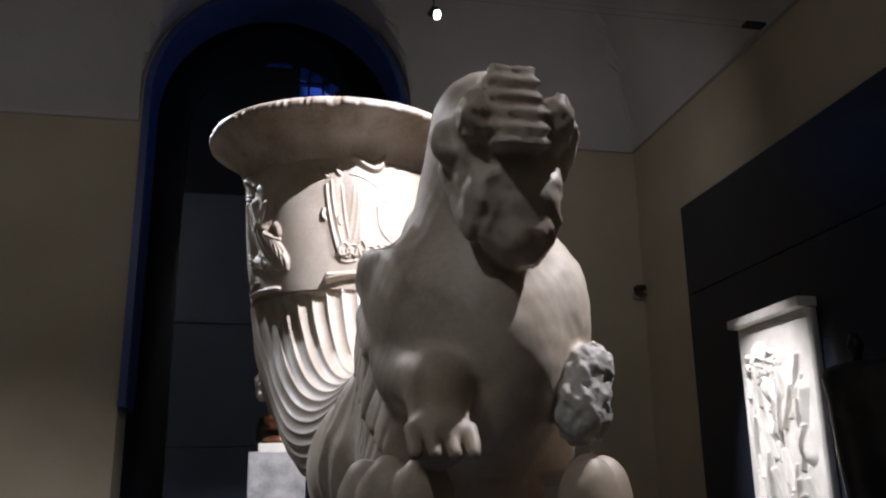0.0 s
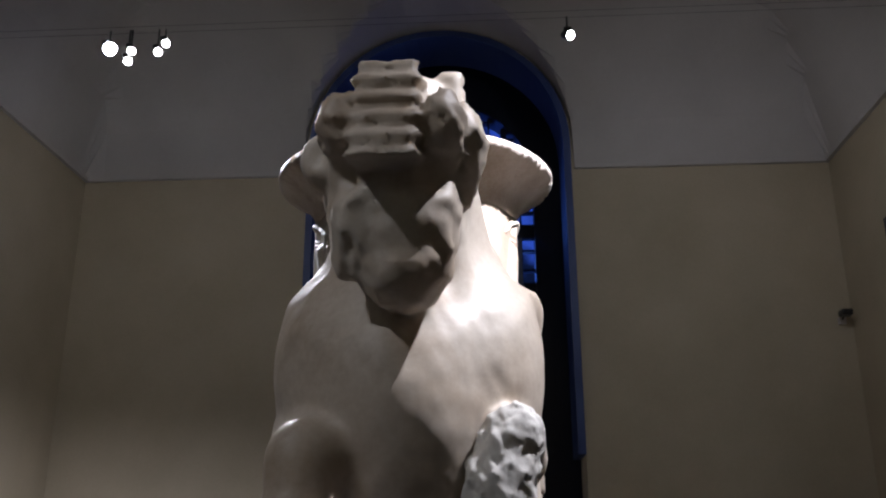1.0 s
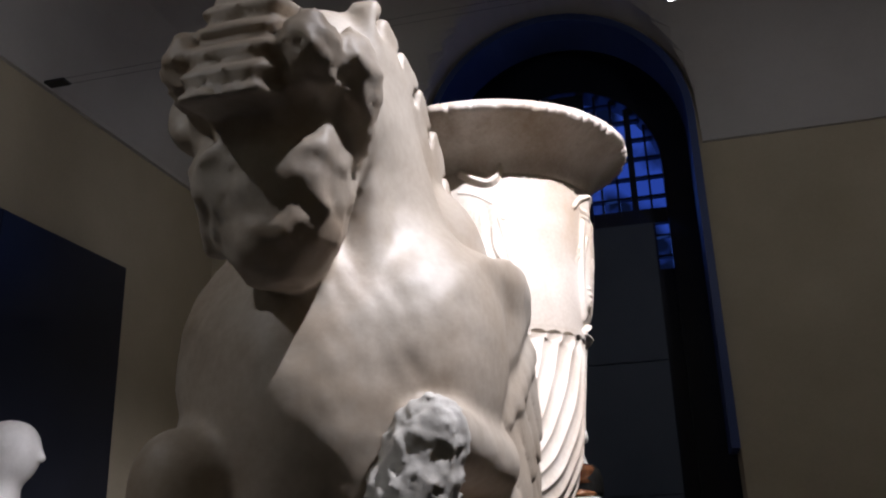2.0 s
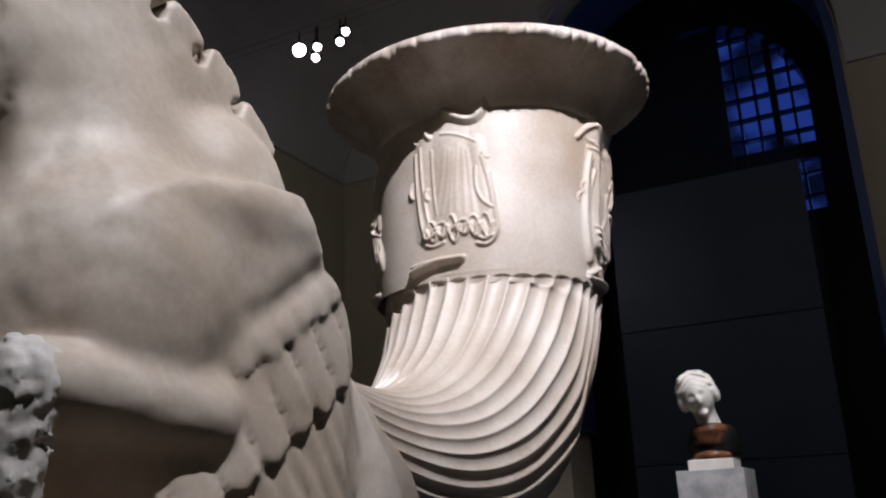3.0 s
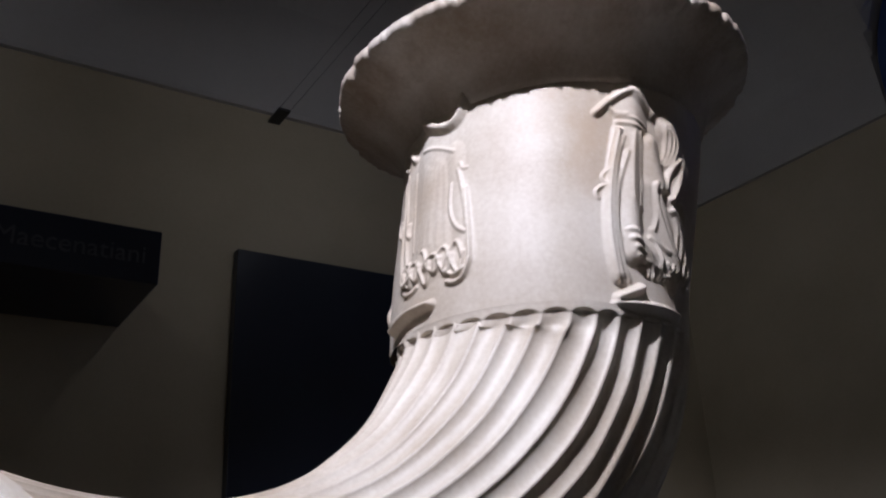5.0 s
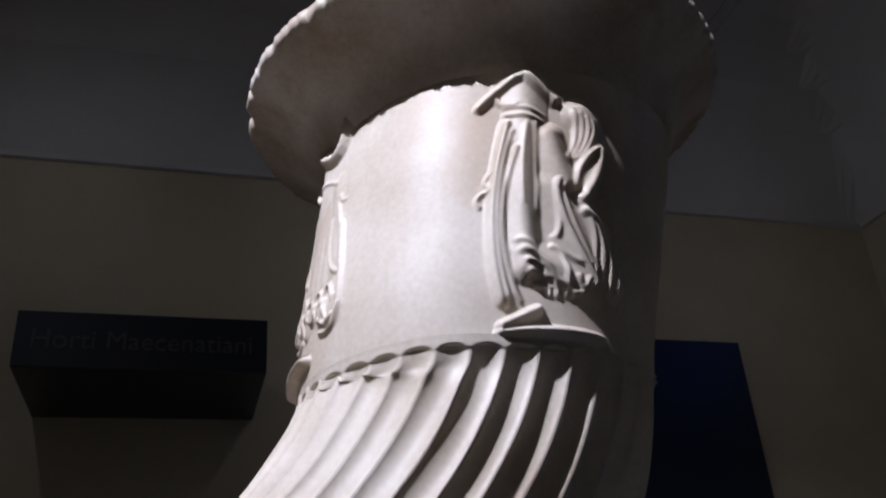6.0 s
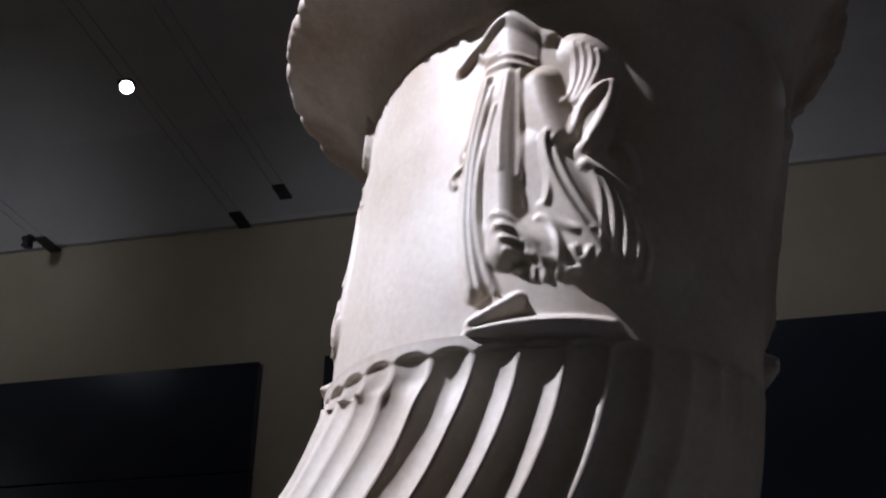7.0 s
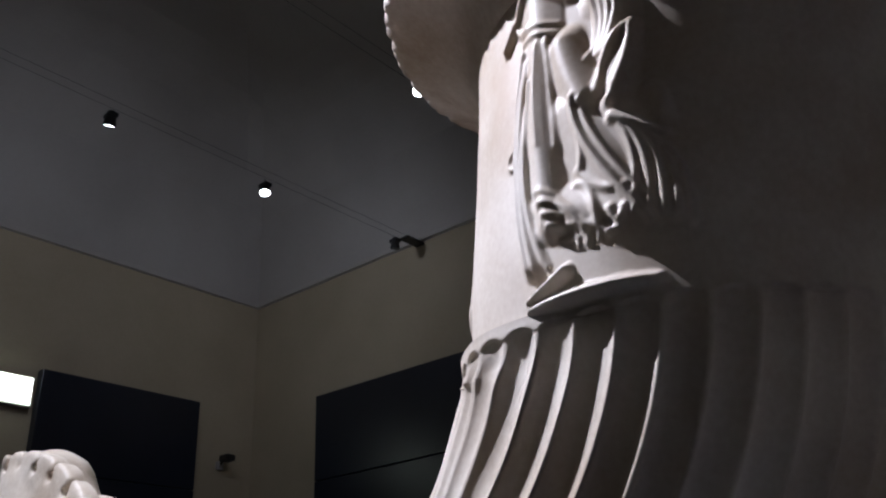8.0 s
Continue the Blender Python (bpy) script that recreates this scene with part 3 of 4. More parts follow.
def outline_sdf(a, b, pts):
    """Signed distance to a closed outline in a plane."""
    d = np.full(a.shape, 9.0)
    inside = np.zeros(a.shape, dtype=bool)
    for (x0, y0), (x1, y1) in zip(pts, pts[1:] + pts[:1]):
        ex, ey = x1 - x0, y1 - y0
        k = np.clip(((a - x0) * ex + (b - y0) * ey) / (ex * ex + ey * ey), 0, 1)
        d = np.minimum(d, np.hypot(a - x0 - k * ex, b - y0 - k * ey))
        if y0 != y1:
            inside ^= ((b < y0) != (b < y1)) & (a < x0 + (b - y0) * ex / ey)
    return np.where(inside, -d, d)


def rough(P, scale):
    """Smooth irregular waves between -1 and 1."""
    a, b, c = (p * scale for p in P)
    return (np.sin(a * 1.3 + 2.1 * np.sin(b * 0.9 + 0.4)) * np.sin(b * 1.7 + 1.3 * np.sin(c * 1.1)) + np.sin(c * 1.9 + 1.7 * np.sin(a * 1.2 + 1.0)) * np.sin(a * 2.3 - b * 1.1)) * 0.5


def beast_axis(y):
    return 0.329 - 0.24 * np.clip(y - 1.38, 0, 1)


def winged_beast():
    step = 0.0048
    gx, gy, gz = np.arange(-0.22, 0.22, step), np.arange(0.88, 1.66, step), np.arange(1.125, 1.985, step)
    P = [p.astype(np.float32) for p in np.meshgrid(gx, gy, gz, indexing="ij")]
    U, Y, Z = P
    S = (np.abs(U), Y, Z)
    # trunk and chest
    d = cone_sdf(P, (0, 1.24, 1.46), (0, 1.60, 1.405), 0.092, 0.134)
    d = smin(d, egg_sdf(P, (0, 1.155, 1.53), (0.098, 0.115, 0.15)), 0.04)
    d = smin(d, egg_sdf(S, (0.070, 1.180, 1.565), (0.058, 0.090, 0.105)), 0.03)
    # neck
    d = smin(d, cone_sdf((U, Y * 0.78, Z), (0, 1.24 * 0.78, 1.60), (0, 1.14 * 0.78, 1.82), 0.100, 0.068), 0.045)
    # wings as one thick slab with a stepped feather cover
    wing_line = [(1.11, 1.60), (1.185, 1.662), (1.255, 1.684), (1.308, 1.686), (1.338, 1.645), (1.450, 1.545), (1.475, 1.47), (1.41, 1.42), (1.30, 1.370), (1.20, 1.39), (1.178, 1.45), (1.16, 1.53)]
    flat = outline_sdf(Y, Z, wing_line)
    s = (Y - 1.177) * 0.57 - (Z - 1.459) * 0.82
    q = (Y - 1.177) * 0.82 + (Z - 1.459) * 0.57
    half = 0.140 - 0.30 * np.clip(Y - 1.375, 0, 1) - 0.22 * np.clip(1.28 - Y, 0, 1)
    half = half + 0.006 * np.exp(-((Z - 1.66) / 0.022) ** 2)
    f1 = np.abs(((q / 0.038) % 1) * 2 - 1)
    f2 = np.abs(((q / 0.0225 + 0.3) % 1) * 2 - 1)
    f0 = np.abs(((q / 0.026 + 0.5) % 1) * 2 - 1)
    e0 = -0.010 - 0.008 * f0 ** 3
    e1 = 0.060 - 0.010 * f1 ** 3
    row1 = -0.0038 * np.clip(1 - (s - e0) / 0.060, 0, 1) - 0.0042 * f1 ** 6
    row2 = -0.0026 - 0.0036 * np.clip(1 - (s - e1) / 0.075, 0, 1) - 0.0036 * f2 ** 2.5
    cover = np.where(s < e0, -0.0022 * f0 ** 4 * np.clip(1 + (s - e0) / 0.035, 0, 1), np.where(s < e1, row1, row2))
    hollow = -0.014 * np.exp(-((Y - 1.235) / 0.022) ** 2 - ((Z - 1.56) / 0.06) ** 2) - 0.006 * np.exp(-((s + 0.045) / 0.012) ** 2) * (Y > 1.2)
    wing = smax(np.abs(U) - half - cover - hollow, flat, 0.008)
    d = smin(d, wing, 0.014)
    # flap of drapery between wing and horn
    d = smin(d, egg_sdf(P, (0, 1.52, 1.415), (0.136, 0.088, 0.132)), 0.02)
    d = smin(d, cone_sdf(P, (0, 1.44, 1.530), (0, 1.595, 1.432), 0.104, 0.117), 0.02)
    d = d + 0.003 * np.sin((Y + 0.35 * Z) * 120) * np.exp(-((Y - 1.53) / 0.04) ** 2) * (Z < 1.55)
    d = smin(d, cone_sdf(P, (0.01, 1.30, 1.70), (0, 1.46, 1.51), 0.094, 0.083), 0.02)
    # shoulder, broken foreleg, bent foreleg
    d = smin(d, egg_sdf(S, (0.096, 1.19, 1.585), (0.038, 0.075, 0.075)), 0.03)
    d = smin(d, cone_sdf(P, (0.106, 1.225, 1.495), (0.104, 1.090, 1.503), 0.034, 0.027), 0.008)
    d = smin(d, cone_sdf(P, (-0.095, 1.17, 1.505), (-0.080, 1.065, 1.480), 0.042, 0.034), 0.014)
    d = smin(d, cone_sdf(P, (-0.080, 1.065, 1.480), (-0.082, 1.045, 1.42), 0.034, 0.032), 0.014)
    d = smin(d, egg_sdf(P, (-0.085, 1.035, 1.425), (0.036, 0.030, 0.022)), 0.008)
    for k in range(4):
        d = smin(d, cone_sdf(P, (-0.116 + 0.0205 * k, 1.022, 1.428), (-0.116 + 0.0205 * k, 1.000, 1.402), 0.0085, 0.0075), 0.003)
    # leafy foot
    d = smin(d, cone_sdf(P, (0, 1.25, 1.32), (0, 1.25, 1.10), 0.10, 0.13), 0.03)
    for k in (0, 1, 2, 6, 7, 8):
        a = radians(-80 + 20 * k) - math.pi / 2
        d = smin(d, egg_sdf(P, (0.145 * math.cos(a), 1.20 + 0.16 * math.sin(a), 1.345), (0.036, 0.036, 0.06)), 0.012)
    # head
    PH, SH, ZH = (U, Y, Z + 0.015), (S[0], Y, Z + 0.015), Z + 0.015
    head = egg_sdf(PH, (0, 1.075, 1.775), (0.070, 0.10, 0.075))
    head = smin(head, cone_sdf(PH, (0, 1.045, 1.745), (0.008, 1.030, 1.660), 0.060, 0.040), 0.025)
    head = smin(head, egg_sdf(SH, (0.036, 1.03, 1.700), (0.020, 0.038, 0.042)), 0.02)
    head = head + 0.003 * rough(PH, 75) * (Y < 1.06) + 0.0015 * rough(PH, 170) * (Y < 1.06)
    head = smax(head, -egg_sdf(SH, (0.040, 0.985, 1.735), (0.020, 0.018, 0.014)), 0.014)
    head = smax(head, -cone_sdf(PH, (-0.03, 0.985, 1.668), (0.03, 0.985, 1.664), 0.007, 0.006), 0.008)
    d = smin(d, head, 0.016)
    brow = egg_sdf(SH, (0.046, 0.992, 1.783), (0.022, 0.030, 0.030)) + 0.004 * rough(PH, 160)
    d = smin(d, brow, 0.010)
    ear = smax(egg_sdf(PH, (-0.064, 1.035, 1.768), (0.027, 0.024, 0.030)), -egg_sdf(PH, (-0.070, 1.010, 1.768), (0.017, 0.012, 0.019)), 0.006)
    d = smin(d, ear, 0.008)
    lock = smin(egg_sdf(PH, (0.066, 1.03, 1.785), (0.017, 0.028, 0.034)), cone_sdf(PH, (0.070, 1.03, 1.775), (0.062, 1.045, 1.728), 0.014, 0.009), 0.012) + 0.003 * rough(PH, 130)
    d = smin(d, lock, 0.008)
    d = smin(d, cone_sdf(PH, (-0.066, 1.07, 1.745), (-0.046, 1.035, 1.660), 0.010, 0.008), 0.012)
    w = ZH - 0.35 * (Y - 0.95)
    hair = block_sdf((U, Y - 0.35 * (ZH - 1.78), ZH), (-0.004, 1.014, 1.790), (0.034, 0.056, 0.059), 0.012)
    hair = hair + 0.0036 * (1 - np.cos(2 * math.pi * w / 0.0195)) + 0.0015 * rough(PH, 150)
    d = smin(d, hair, 0.004)
    d = smax(d, -egg_sdf(PH, (0.0, 0.962, 1.722), (0.030, 0.016, 0.014)), 0.012)
    # scalloped crest of the mane
    t = np.clip((Y - 1.076) / 0.317, 0, 1.3)
    top = 1.877 - 0.130 * t ** 2.6
    tab = np.abs((((t - 0.449) / 0.16) % 1) * 2 - 1)
    crest = smax(smax(np.abs(U - 0.048) - 0.015, Z - top - 0.005 + 0.010 * tab ** 4, 0.008), np.maximum(Y - 1.376, 1.09 - Y), 0.016)
    crest = np.maximum(crest, 1.62 - Z)
    for k in range(-2, 4):
        tk = 0.449 + 0.16 * k
        y = 1.076 + 0.317 * tk
        z = 1.877 - 0.130 * tk ** 2.6
        lean = 0.5 if k > -1 else 0.1
        crest = smax(crest, -cone_sdf(P, (-0.1, y - 0.010, z - 0.020), (0.1, y - 0.010, z - 0.020), 0.0075, 0.0075), 0.004)
        crest = smax(crest, -(np.maximum(np.abs(Y - y + 0.006 - lean * (Z - z + 0.02)) - 0.0032, z - 0.022 - Z)), 0.004)
    d = smin(d, crest, 0.008)
    d = d + 0.0012 * rough(P, 38) + 0.0006 * rough(P, 110)
    d = np.maximum(d, 1.14 - Z)
    verts, faces = surface_net(d, np.array((gx[0], gy[0], gz[0])), step)
    verts[:, 0] += beast_axis(verts[:, 1])
    return verts - np.array(RPL), faces


def broken_foreleg():
    """The shattered end of the raised foreleg."""
    step = 0.003
    gx, gy, gz = np.arange(0.05, 0.16, step), np.arange(1.02, 1.12, step), np.arange(1.375, 1.555, step)
    P = [p.astype(np.float32) for p in np.meshgrid(gx, gy, gz, indexing="ij")]
    d = smin(egg_sdf(P, (0.104, 1.080, 1.502), (0.028, 0.026, 0.029)), egg_sdf(P, (0.090, 1.076, 1.455), (0.033, 0.028, 0.042)), 0.02)
    d = d + 0.0030 * rough(P, 110) + 0.0018 * rough(P, 260) + 0.0012 * rough(P, 520)
    verts, faces = surface_net(d, np.array((gx[0], gy[0], gz[0])), step)
    verts[:, 0] += beast_axis(verts[:, 1])
    return verts - np.array(RPL), faces


v, f = broken_foreleg()
from_arrays("broken_foreleg", v, f, ROUGH_MARBLE, rhyton)
v, f = winged_beast()
from_arrays("winged_beast", v, f, MARBLE, rhyton)
pedestal = thing("display_pedestal", (0.25, 1.75, 0))
tagged(pedestal, "plain slate blue plinth carrying the marble rhyton", "pedestal")
part("block", at_origin(boxed((-0.12, 0.85, 0.0), (0.62, 2.55, 1.14), 0.006), pedestal.location), SLATE, pedestal)

# ---- other exhibits ----
def carved(name, d, grid, step, mat, parent, label=""):
    v, f = surface_net(d, np.array([g[0] for g in grid]), step)
    ob = from_arrays(name, v, f, mat, parent)
    if label:
        ob["label"] = label
    return ob


def small_bust(place, turn, scale=1.0):
    """A marble head with waved hair, tilted, as one plain carved shape."""
    step = 0.006
    grid = (np.arange(-0.13, 0.13, step), np.arange(-0.14, 0.14, step), np.arange(-0.03, 0.27, step))
    P = np.meshgrid(*grid, indexing="ij")
    X, Y, Z = P
    d = cone_sdf(P, (0, 0.01, -0.02), (0, 0.01, 0.08), 0.048, 0.044)
    d = smin(d, egg_sdf(P, (0, -0.012, 0.125), (0.062, 0.072, 0.088)), 0.02)
    hair = egg_sdf(P, (0, 0.022, 0.158), (0.083, 0.088, 0.078)) + 0.006 * np.sin(Z * 190 + 3 * np.abs(X) * 40) * np.sin(Y * 90 + 1)
    hair = smax(hair, -egg_sdf(P, (0, -0.105, 0.11), (0.058, 0.06, 0.085)), 0.01)
    d = smin(d, hair, 0.006)
    d = smin(d, egg_sdf((np.abs(X), Y, Z), (0.07, 0.0, 0.115), (0.022, 0.035, 0.04)), 0.008)
    d = smin(d, cone_sdf(P, (0, -0.078, 0.14), (0, -0.090, 0.108), 0.007, 0.010), 0.01)
    d = smin(d, egg_sdf(P, (0, -0.066, 0.054), (0.020, 0.016, 0.015)), 0.012)
    d = smax(d, -egg_sdf((np.abs(X), Y, Z), (0.026, -0.083, 0.135), (0.016, 0.012, 0.010)), 0.010)
    d = smax(d, -egg_sdf(P, (0, -0.088, 0.078), (0.016, 0.008, 0.003)), 0.006)
    v, f = surface_net(d, np.array([g[0] for g in grid]), step)
    ob = from_arrays("marble_bust", v, f, WHITE_MARBLE)
    ob.matrix_world = Matrix.Translation(place) @ turn @ Matrix.Diagonal((scale, scale, scale, 1))
    return ob


BUST = Vector((0.145, 4.60, 1.578))
column = thing("bust_pedestal", (BUST.x, BUST.y, 0))
tagged(column, "grey veined marble pedestal under a small bust", "pedestal")
part("shaft", boxed((-0.135, -0.13, 0.06), (0.135, 0.13, 1.578), 0.004), GREY_STONE, column)
part("foot", boxed((-0.16, -0.155, 0), (0.16, 0.155, 0.06), 0.004), GREY_STONE, column)
socle = thing("bust_socle", BUST)
tagged(socle, "turned brown alabaster bust foot on a white block", "socle")
part("block", boxed((-0.092, -0.085, 0.0), (0.092, 0.085, 0.042), 0.003), WHITE_MARBLE, socle, "small white marble block")
part("turned_foot", lathe([(0.078, 0.042), (0.084, 0.052), (0.080, 0.066), (0.062, 0.078), (0.055, 0.092), (0.060, 0.10), (0.075, 0.106), (0.066, 0.125), (0.074, 0.15), (0.078, 0.168), (0.06, 0.185), (0.045, 0.19)], 40), ALABASTER, socle)
part("drapery_shell", lathe([(0.100, 0.042), (0.108, 0.07), (0.106, 0.12), (0.094, 0.165), (0.07, 0.186), (0.05, 0.19)], 40, (0.0, 0.045, 0.0)), BRONZE, socle, "dark bronze drapery shell")
head = small_bust(BUST + Vector((0.0, -0.005, 0.19)), pose(0, 0, 0, 12, -15, 6), 0.98)
tagged(head, "small white marble head with waved hair, tilted", "bust")


def relief_slab():
    """A marble slab whose face carries shallow draped relief, with a moulded top."""
    w, hgt, ny, nz = 0.56, 1.12, 150, 280
    y, z = np.meshgrid(np.linspace(-w / 2, w / 2, ny), np.linspace(0, hgt, nz))
    H = np.zeros_like(y)
    mass = np.zeros_like(y)
    for pts, r, h in (([(0.12, 0.95), (0.13, 0.75), (0.10, 0.45), (0.14, 0.12)], 0.085, 0.034), ([(-0.10, 0.86), (-0.08, 0.70), (-0.12, 0.40), (-0.08, 0.10)], 0.085, 0.034), ([(0.12, 0.99), (0.12, 0.97)], 0.04, 0.036), ([(-0.09, 0.93), (-0.09, 0.91)], 0.042, 0.038),
                      ([(0.05, 0.82), (-0.02, 0.74), (0.02, 0.62)], 0.04, 0.03), ([(-0.20, 0.78), (-0.16, 0.62), (-0.2, 0.5)], 0.04, 0.025)):
        stroke(y, z, pts, r, h, mass)
    folds = np.zeros_like(y)
    rng = np.random.RandomState(11)
    for k in range(46):
        a, b = rng.uniform(-0.22, 0.22), rng.uniform(0.05, 0.85)
        lean = rng.uniform(-0.07, 0.07)
        stroke(y, z, [(a, b + 0.12), (a + lean * 0.4, b + 0.05), (a + lean, b - 0.06)], rng.uniform(0.006, 0.011), rng.uniform(0.006, 0.013), folds)
    for k in range(14):
        a, b = rng.uniform(-0.05, 0.2), rng.uniform(0.84, 0.97)
        stroke(y, z, [(a - 0.02, b), (a, b + 0.018), (a + 0.02, b - 0.01)], 0.007, 0.012, folds)
    H = 1.1 * mass + 2.3 * folds
    edge = np.minimum(np.minimum(y + w / 2, w / 2 - y), z) / 0.012
    H *= np.clip(edge, 0, 1)
    verts = np.stack([-0.05 - H, y, z], -1).reshape(-1, 3)
    back = np.stack([np.zeros_like(H), y, z], -1).reshape(-1, 3)
    idx = np.arange(len(verts)).reshape(y.shape)
    faces = [np.stack([idx[:-1, :-1], idx[1:, :-1], idx[1:, 1:], idx[:-1, 1:]], -1).reshape(-1, 4)]
    off = len(verts)
    faces.append(np.stack([idx[:-1, :-1], idx[:-1, 1:], idx[1:, 1:], idx[1:, :-1]], -1).reshape(-1, 4) + off)
    ring = np.concatenate([idx[0, :], idx[1:, -1], idx[-1, -2::-1], idx[-2:0:-1, 0]])
    nxt = np.roll(ring, -1)
    faces.append(np.stack([ring, nxt, nxt + off, ring + off], -1))
    return np.concatenate([verts, back]), np.concatenate(faces)


STELE = Vector((EAST - 0.055, 3.70, 1.00))
stele = thing("relief_slab", STELE)
tagged(stele, "bright white marble slab carved with draped relief on dark panel", "relief")
v, f = relief_slab()
from_arrays("carved_face", v, f, WHITE_MARBLE, stele, smooth=True)
top = boxed((-0.10, -0.295, 1.12), (0.0, 0.295, 1.165), 0.008)
part("moulding", top, WHITE_MARBLE, stele)
for k in (-0.24, -0.02, 0.2):
    part("clamp", rod(bmesh.new(), (-0.05, k, 1.16), (-0.05, k, 1.20), 0.006), BLACK, stele, "small dark metal clamp")
support = thing("slab_support", (EAST - 0.13, 3.70, 0))
tagged(support, "dark navy block under the marble relief slab", "plinth")
part("block", boxed((-0.075, -0.33, 0.0), (0.075, 0.33, 1.00), 0.004), NAVY, support)

vessel = thing("bronze_vessel", (2.10, 2.72, 1.10))
tagged(vessel, "dark bronze vessel with a small knob, in shadow", "vessel")
part("bowl", lathe([(0.05, 0), (0.11, 0.02), (0.15, 0.14), (0.175, 0.34), (0.185, 0.55), (0.195, 0.64), (0.185, 0.66), (0.16, 0.67)], 40), BRONZE, vessel)
part("knob", lathe([(0.02, 0.67), (0.018, 0.72), (0.03, 0.745), (0.012, 0.79)], 20, (-0.02, 0.10, 0)), BRONZE, vessel)
plinth = thing("vessel_plinth", (2.10, 2.72, 0))
tagged(plinth, "dark navy plinth under a bronze vessel", "pedestal")
part("block", boxed((-0.25, -0.25, 0), (0.25, 0.25, 1.10), 0.004), NAVY, plinth)

SECOND = Vector((-1.72, 3.20, 1.405))
column2 = thing("bust_pedestal", (SECOND.x, SECOND.y, 0))
tagged(column2, "dark pedestal beside the navy panel under a marble bust", "pedestal")
part("shaft", boxed((-0.17, -0.15, 0), (0.17, 0.15, 1.405), 0.004), NAVY, column2)
step = 0.009
grid = (np.arange(-0.24, 0.24, step), np.arange(-0.16, 0.16, step), np.arange(-0.02, 0.54, step))
P = np.meshgrid(*grid, indexing="ij")
d = egg_sdf(P, (0, 0.02, 0.10), (0.20, 0.11, 0.14))
d = smin(d, cone_sdf(P, (0, 0.01, 0.18), (0, 0.0, 0.32), 0.06, 0.052), 0.03)
d = smin(d, egg_sdf(P, (0, -0.02, 0.39), (0.072, 0.095, 0.115)), 0.02)
d = smin(d, egg_sdf(P, (0, 0.012, 0.42), (0.082, 0.10, 0.09)) + 0.004 * rough(P, 130), 0.006)
d = smin(d, cone_sdf(P, (0, -0.108, 0.41), (0, -0.125, 0.37), 0.008, 0.014), 0.012)
d = np.maximum(d + 0.003 * np.sin((P[0] + P[2] * 0.5) * 120) * (P[2] < 0.2), 0.0 - P[2])
v, f = surface_net(d, np.array([g[0] for g in grid]), step)
second = from_arrays("marble_bust", v, f, WHITE_MARBLE)
second.matrix_world = Matrix.Translation(SECOND) @ pose(0, 0, 0, 0, 0, 100)
tagged(second, "white marble bust with short hair and draped shoulders", "bust")


# ---- lamps on cables ----
# the 0.955 cable is added to hang the key and second lamps
CABLES = ((3.59, 3.56), (2.7, 3.51), (0.955, 3.66), (0.765, 3.543), (-0.17, 3.53))
for y, z in CABLES:
    cable = thing("lamp_cable", (0.15, y, z))
    tagged(cable, "pair of thin dark low-voltage cables across the hall", "cable", group="lamp cables")
    for dy in (-0.025, 0.025):
        part("wire", at_origin(rod(bmesh.new(), (WEST + 0.12, y + dy, z), (EAST - 0.12, y + dy, z), 0.0008, 6), cable.location), BLACK, cable)
    for x0, x1 in ((WEST, WEST + 0.13), (EAST, EAST - 0.13)):
        part("anchor", at_origin(boxed((min(x0, x1), y - 0.028, z - 0.007), (max(x0, x1), y + 0.028, z + 0.007), 0.003), cable.location), BLACK, cable, "black cable tensioner")


def cable_lamp(place, aim, top, face, size=1.0):
    """A small spot lamp: stem from the cable, yoke, housing and glowing lens."""
    place = Vector(place)
    ob = thing("spot_lamp", place)
    tagged(ob, "small black spot lamp with a lit lens on the cable", "lamp", group="cable lamps")
    turn = (Vector(aim) - place).to_track_quat("-Z", "Y").to_matrix().to_4x4()
    part("stem", rod(bmesh.new(), (0, 0, 0.02), (0, 0, top - place.z), 0.004), BLACK, ob)
    part("yoke", boxed((-0.022 * size, -0.026, 0.008), (0.022 * size, 0.026, 0.026), 0.003), BLACK, ob)
    shell = lathe([(0.012, 0.045), (0.022, 0.035), (0.026, 0.0), (0.031, -0.028), (0.029, -0.030), (0.024, -0.012)], 24)
    bmesh.ops.transform(shell, matrix=turn @ Matrix.Diagonal((size, size, size, 1)), verts=shell.verts[:])
    part("housing", shell, BLACK, ob)
    lens = bmesh.new()
    bmesh.ops.create_cone(lens, cap_ends=True, segments=24, radius1=0.028, radius2=0.028, depth=0.004, matrix=Matrix.Translation((0, 0, -0.0265)))
    bmesh.ops.transform(lens, matrix=turn @ Matrix.Diagonal((size, size, size, 1)), verts=lens.verts[:])
    part("lens", lens, face, ob, "glowing lamp lens")
    return ob


def beside(eye, target, back):
    """A point a little behind a light, away from what it lights."""
    eye, target = Vector(eye), Vector(target)
    return eye - (target - eye).normalized() * back


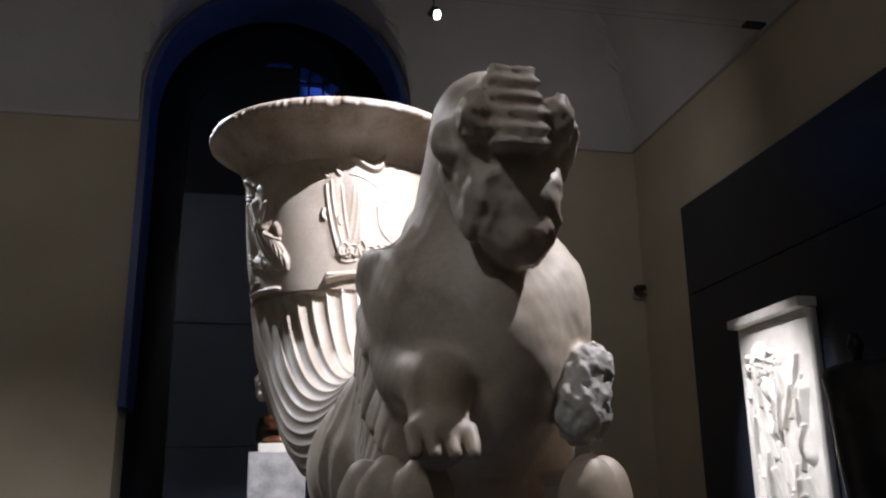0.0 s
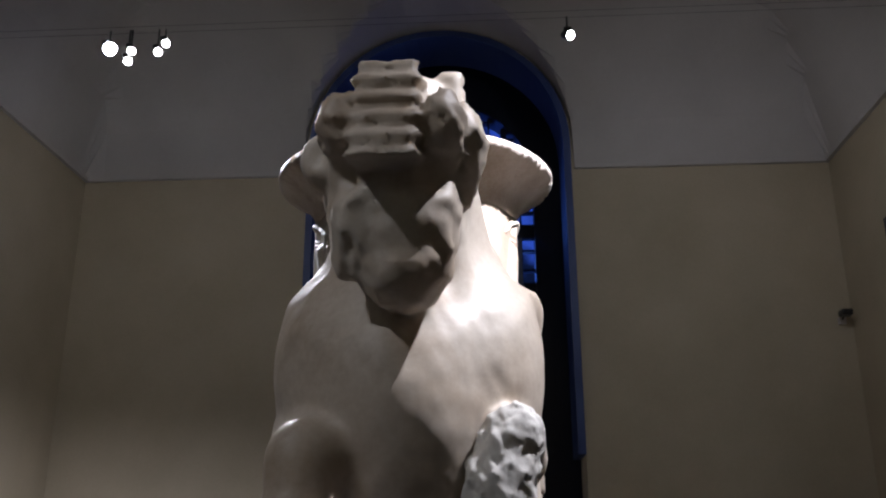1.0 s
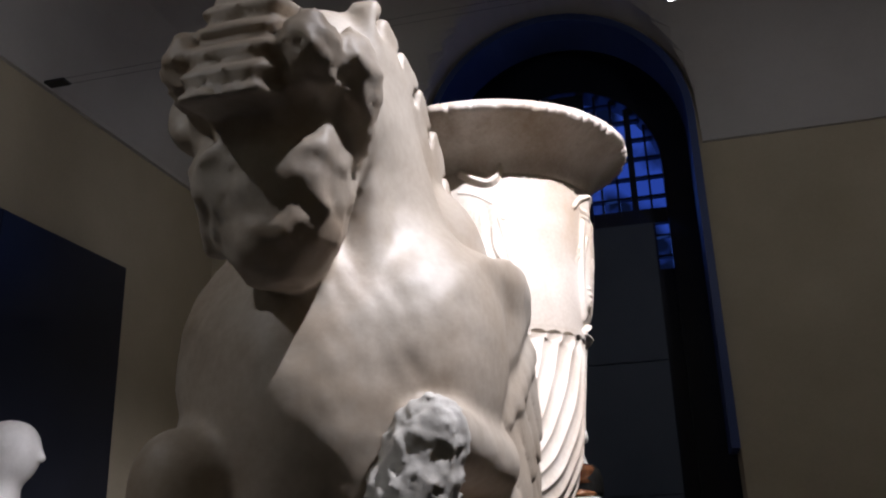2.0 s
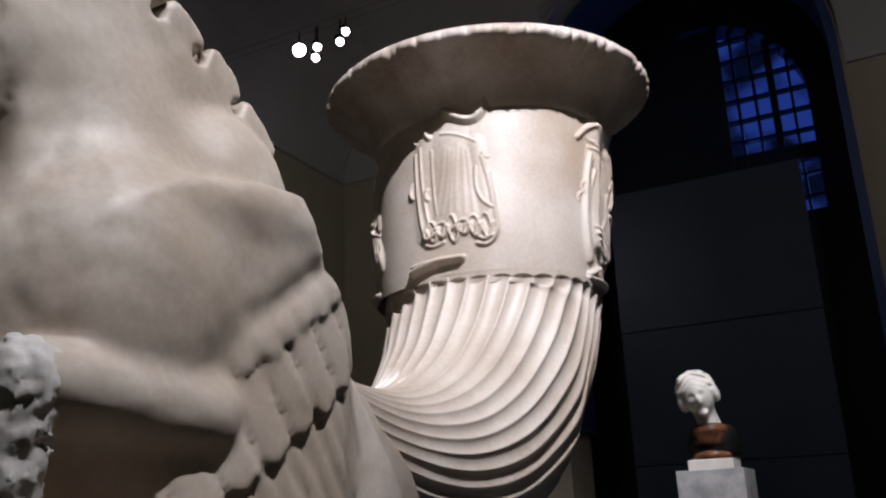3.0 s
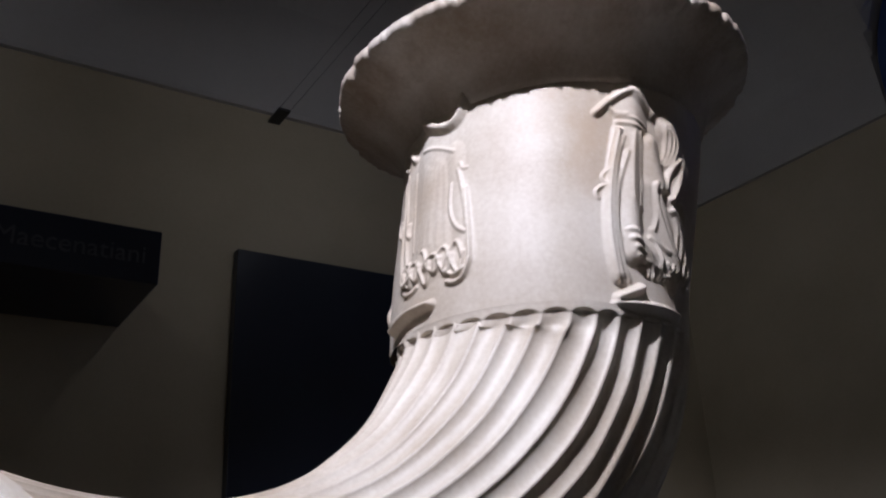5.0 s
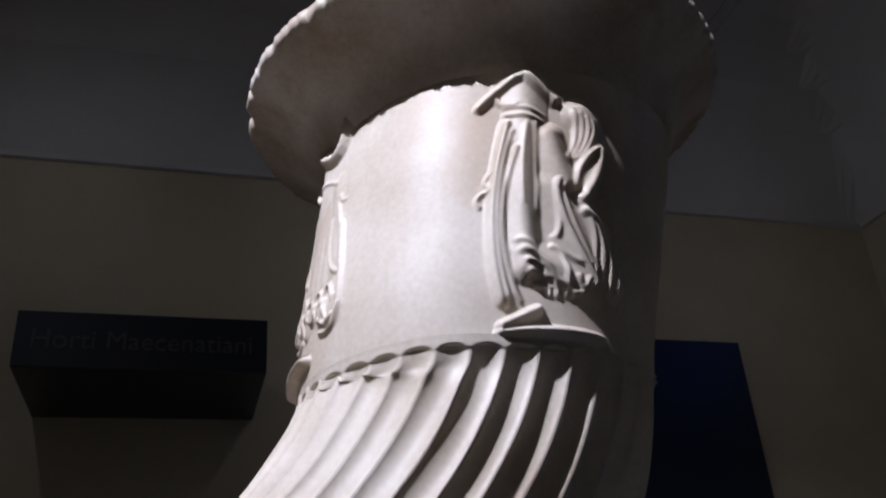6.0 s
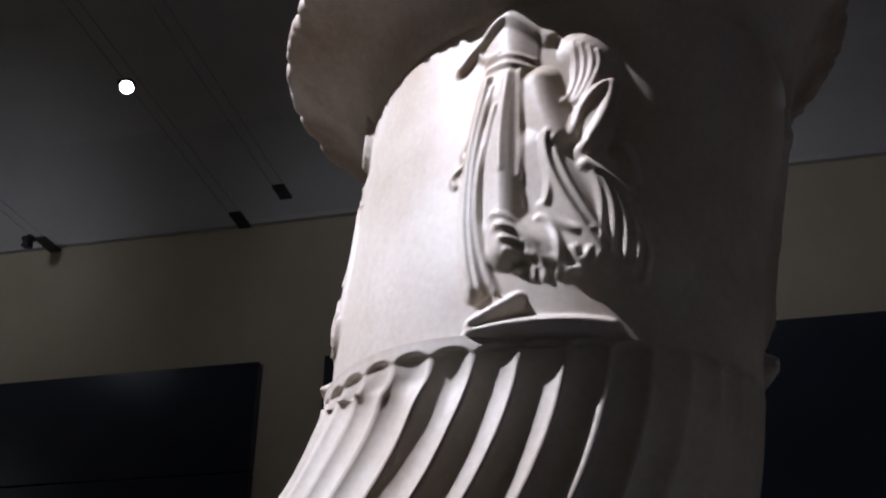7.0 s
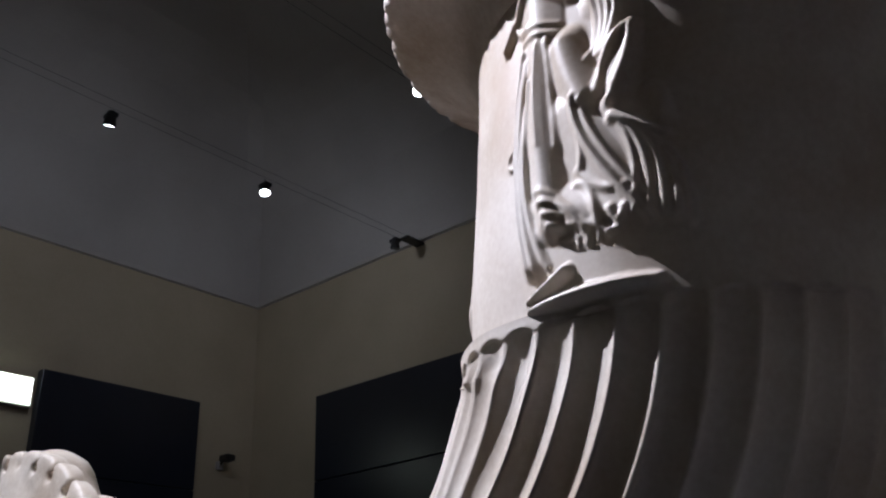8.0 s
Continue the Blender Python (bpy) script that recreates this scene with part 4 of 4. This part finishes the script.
cable_lamp(beside(KEY_EYE, KEY_AIM, 0.05), KEY_AIM, 3.66, LAMP_GLOW)
# housing made for the added second lamp
cable_lamp(beside(SECOND_EYE, SECOND_AIM, 0.05), SECOND_AIM, 3.66, LAMP_GLOW)
cable_lamp(CLUSTER[0], (0.3, 1.65, 1.68), 3.56, LAMP_BRIGHT, 1.0)
for c in CLUSTER[1:4]:
    cable_lamp(c, (0.6, 1.2, 2.0), 3.56, LAMP_GLOW, 0.62)
cable_lamp(CLUSTER[4], (0.9, 0.9, 2.2), 3.56, LAMP_GLOW, 0.62)
cable_lamp((0.755, 3.61, 3.47), (1.6, 2.6, 2.7), 3.56, LAMP_GLOW, 0.75)
cable_lamp((-1.062, 0.758, 3.50), (0.6, 2.2, 2.2), 3.53, LAMP_GLOW, 0.8)
cable_lamp((-1.09, -0.17, 3.455), (-0.9, 0.2, 2.0), 3.50, LAMP_GLOW, 0.8)
cable_lamp((-0.35, -0.17, 3.46), (-0.6, -0.9, 2.0), 3.50, LAMP_GLOW, 0.8)
cable_lamp((-1.92, -0.17, 3.47), (-2.1, -0.5, 2.0), 3.50, BLACK, 0.8)

# small devices on the walls
def wall_sensor(place, yaw):
    ob = thing("wall_sensor", place)
    tagged(ob, "small dark sensor camera on a wall bracket", "sensor", group="wall sensors")
    part("bracket", boxed((-0.02, 0.0, -0.045), (0.02, -0.02, -0.005), 0.002), CEILING, ob)
    part("arm", rod(bmesh.new(), (0, -0.015, -0.02), (0, -0.05, 0.0), 0.005), BLACK, ob)
    part("body", boxed((-0.03, -0.11, -0.012), (0.03, -0.04, 0.022), 0.006), BLACK, ob)
    ob.matrix_world = Matrix.Translation(place) @ pose(0, 0, 0, 0, 0, yaw)
    return ob


wall_sensor((2.36, NORTH, 2.60), 0)
wall_sensor((-1.90, SOUTH, 2.60), 180)
exit_lamp = thing("exit_lamp", (-0.68, SOUTH, 2.77))
tagged(exit_lamp, "lit pale green emergency lamp box on the wall", "emergency light")
part("casing", at_origin(boxed((-0.81, SOUTH, 2.695), (-0.55, SOUTH + 0.045, 2.84), 0.006), exit_lamp.location), CEILING, exit_lamp)
part("diffuser", at_origin(boxed((-0.80, SOUTH + 0.045, 2.705), (-0.56, SOUTH + 0.055, 2.83), 0.003), exit_lamp.location), EXIT_GLOW, exit_lamp, "glowing pale green diffuser")
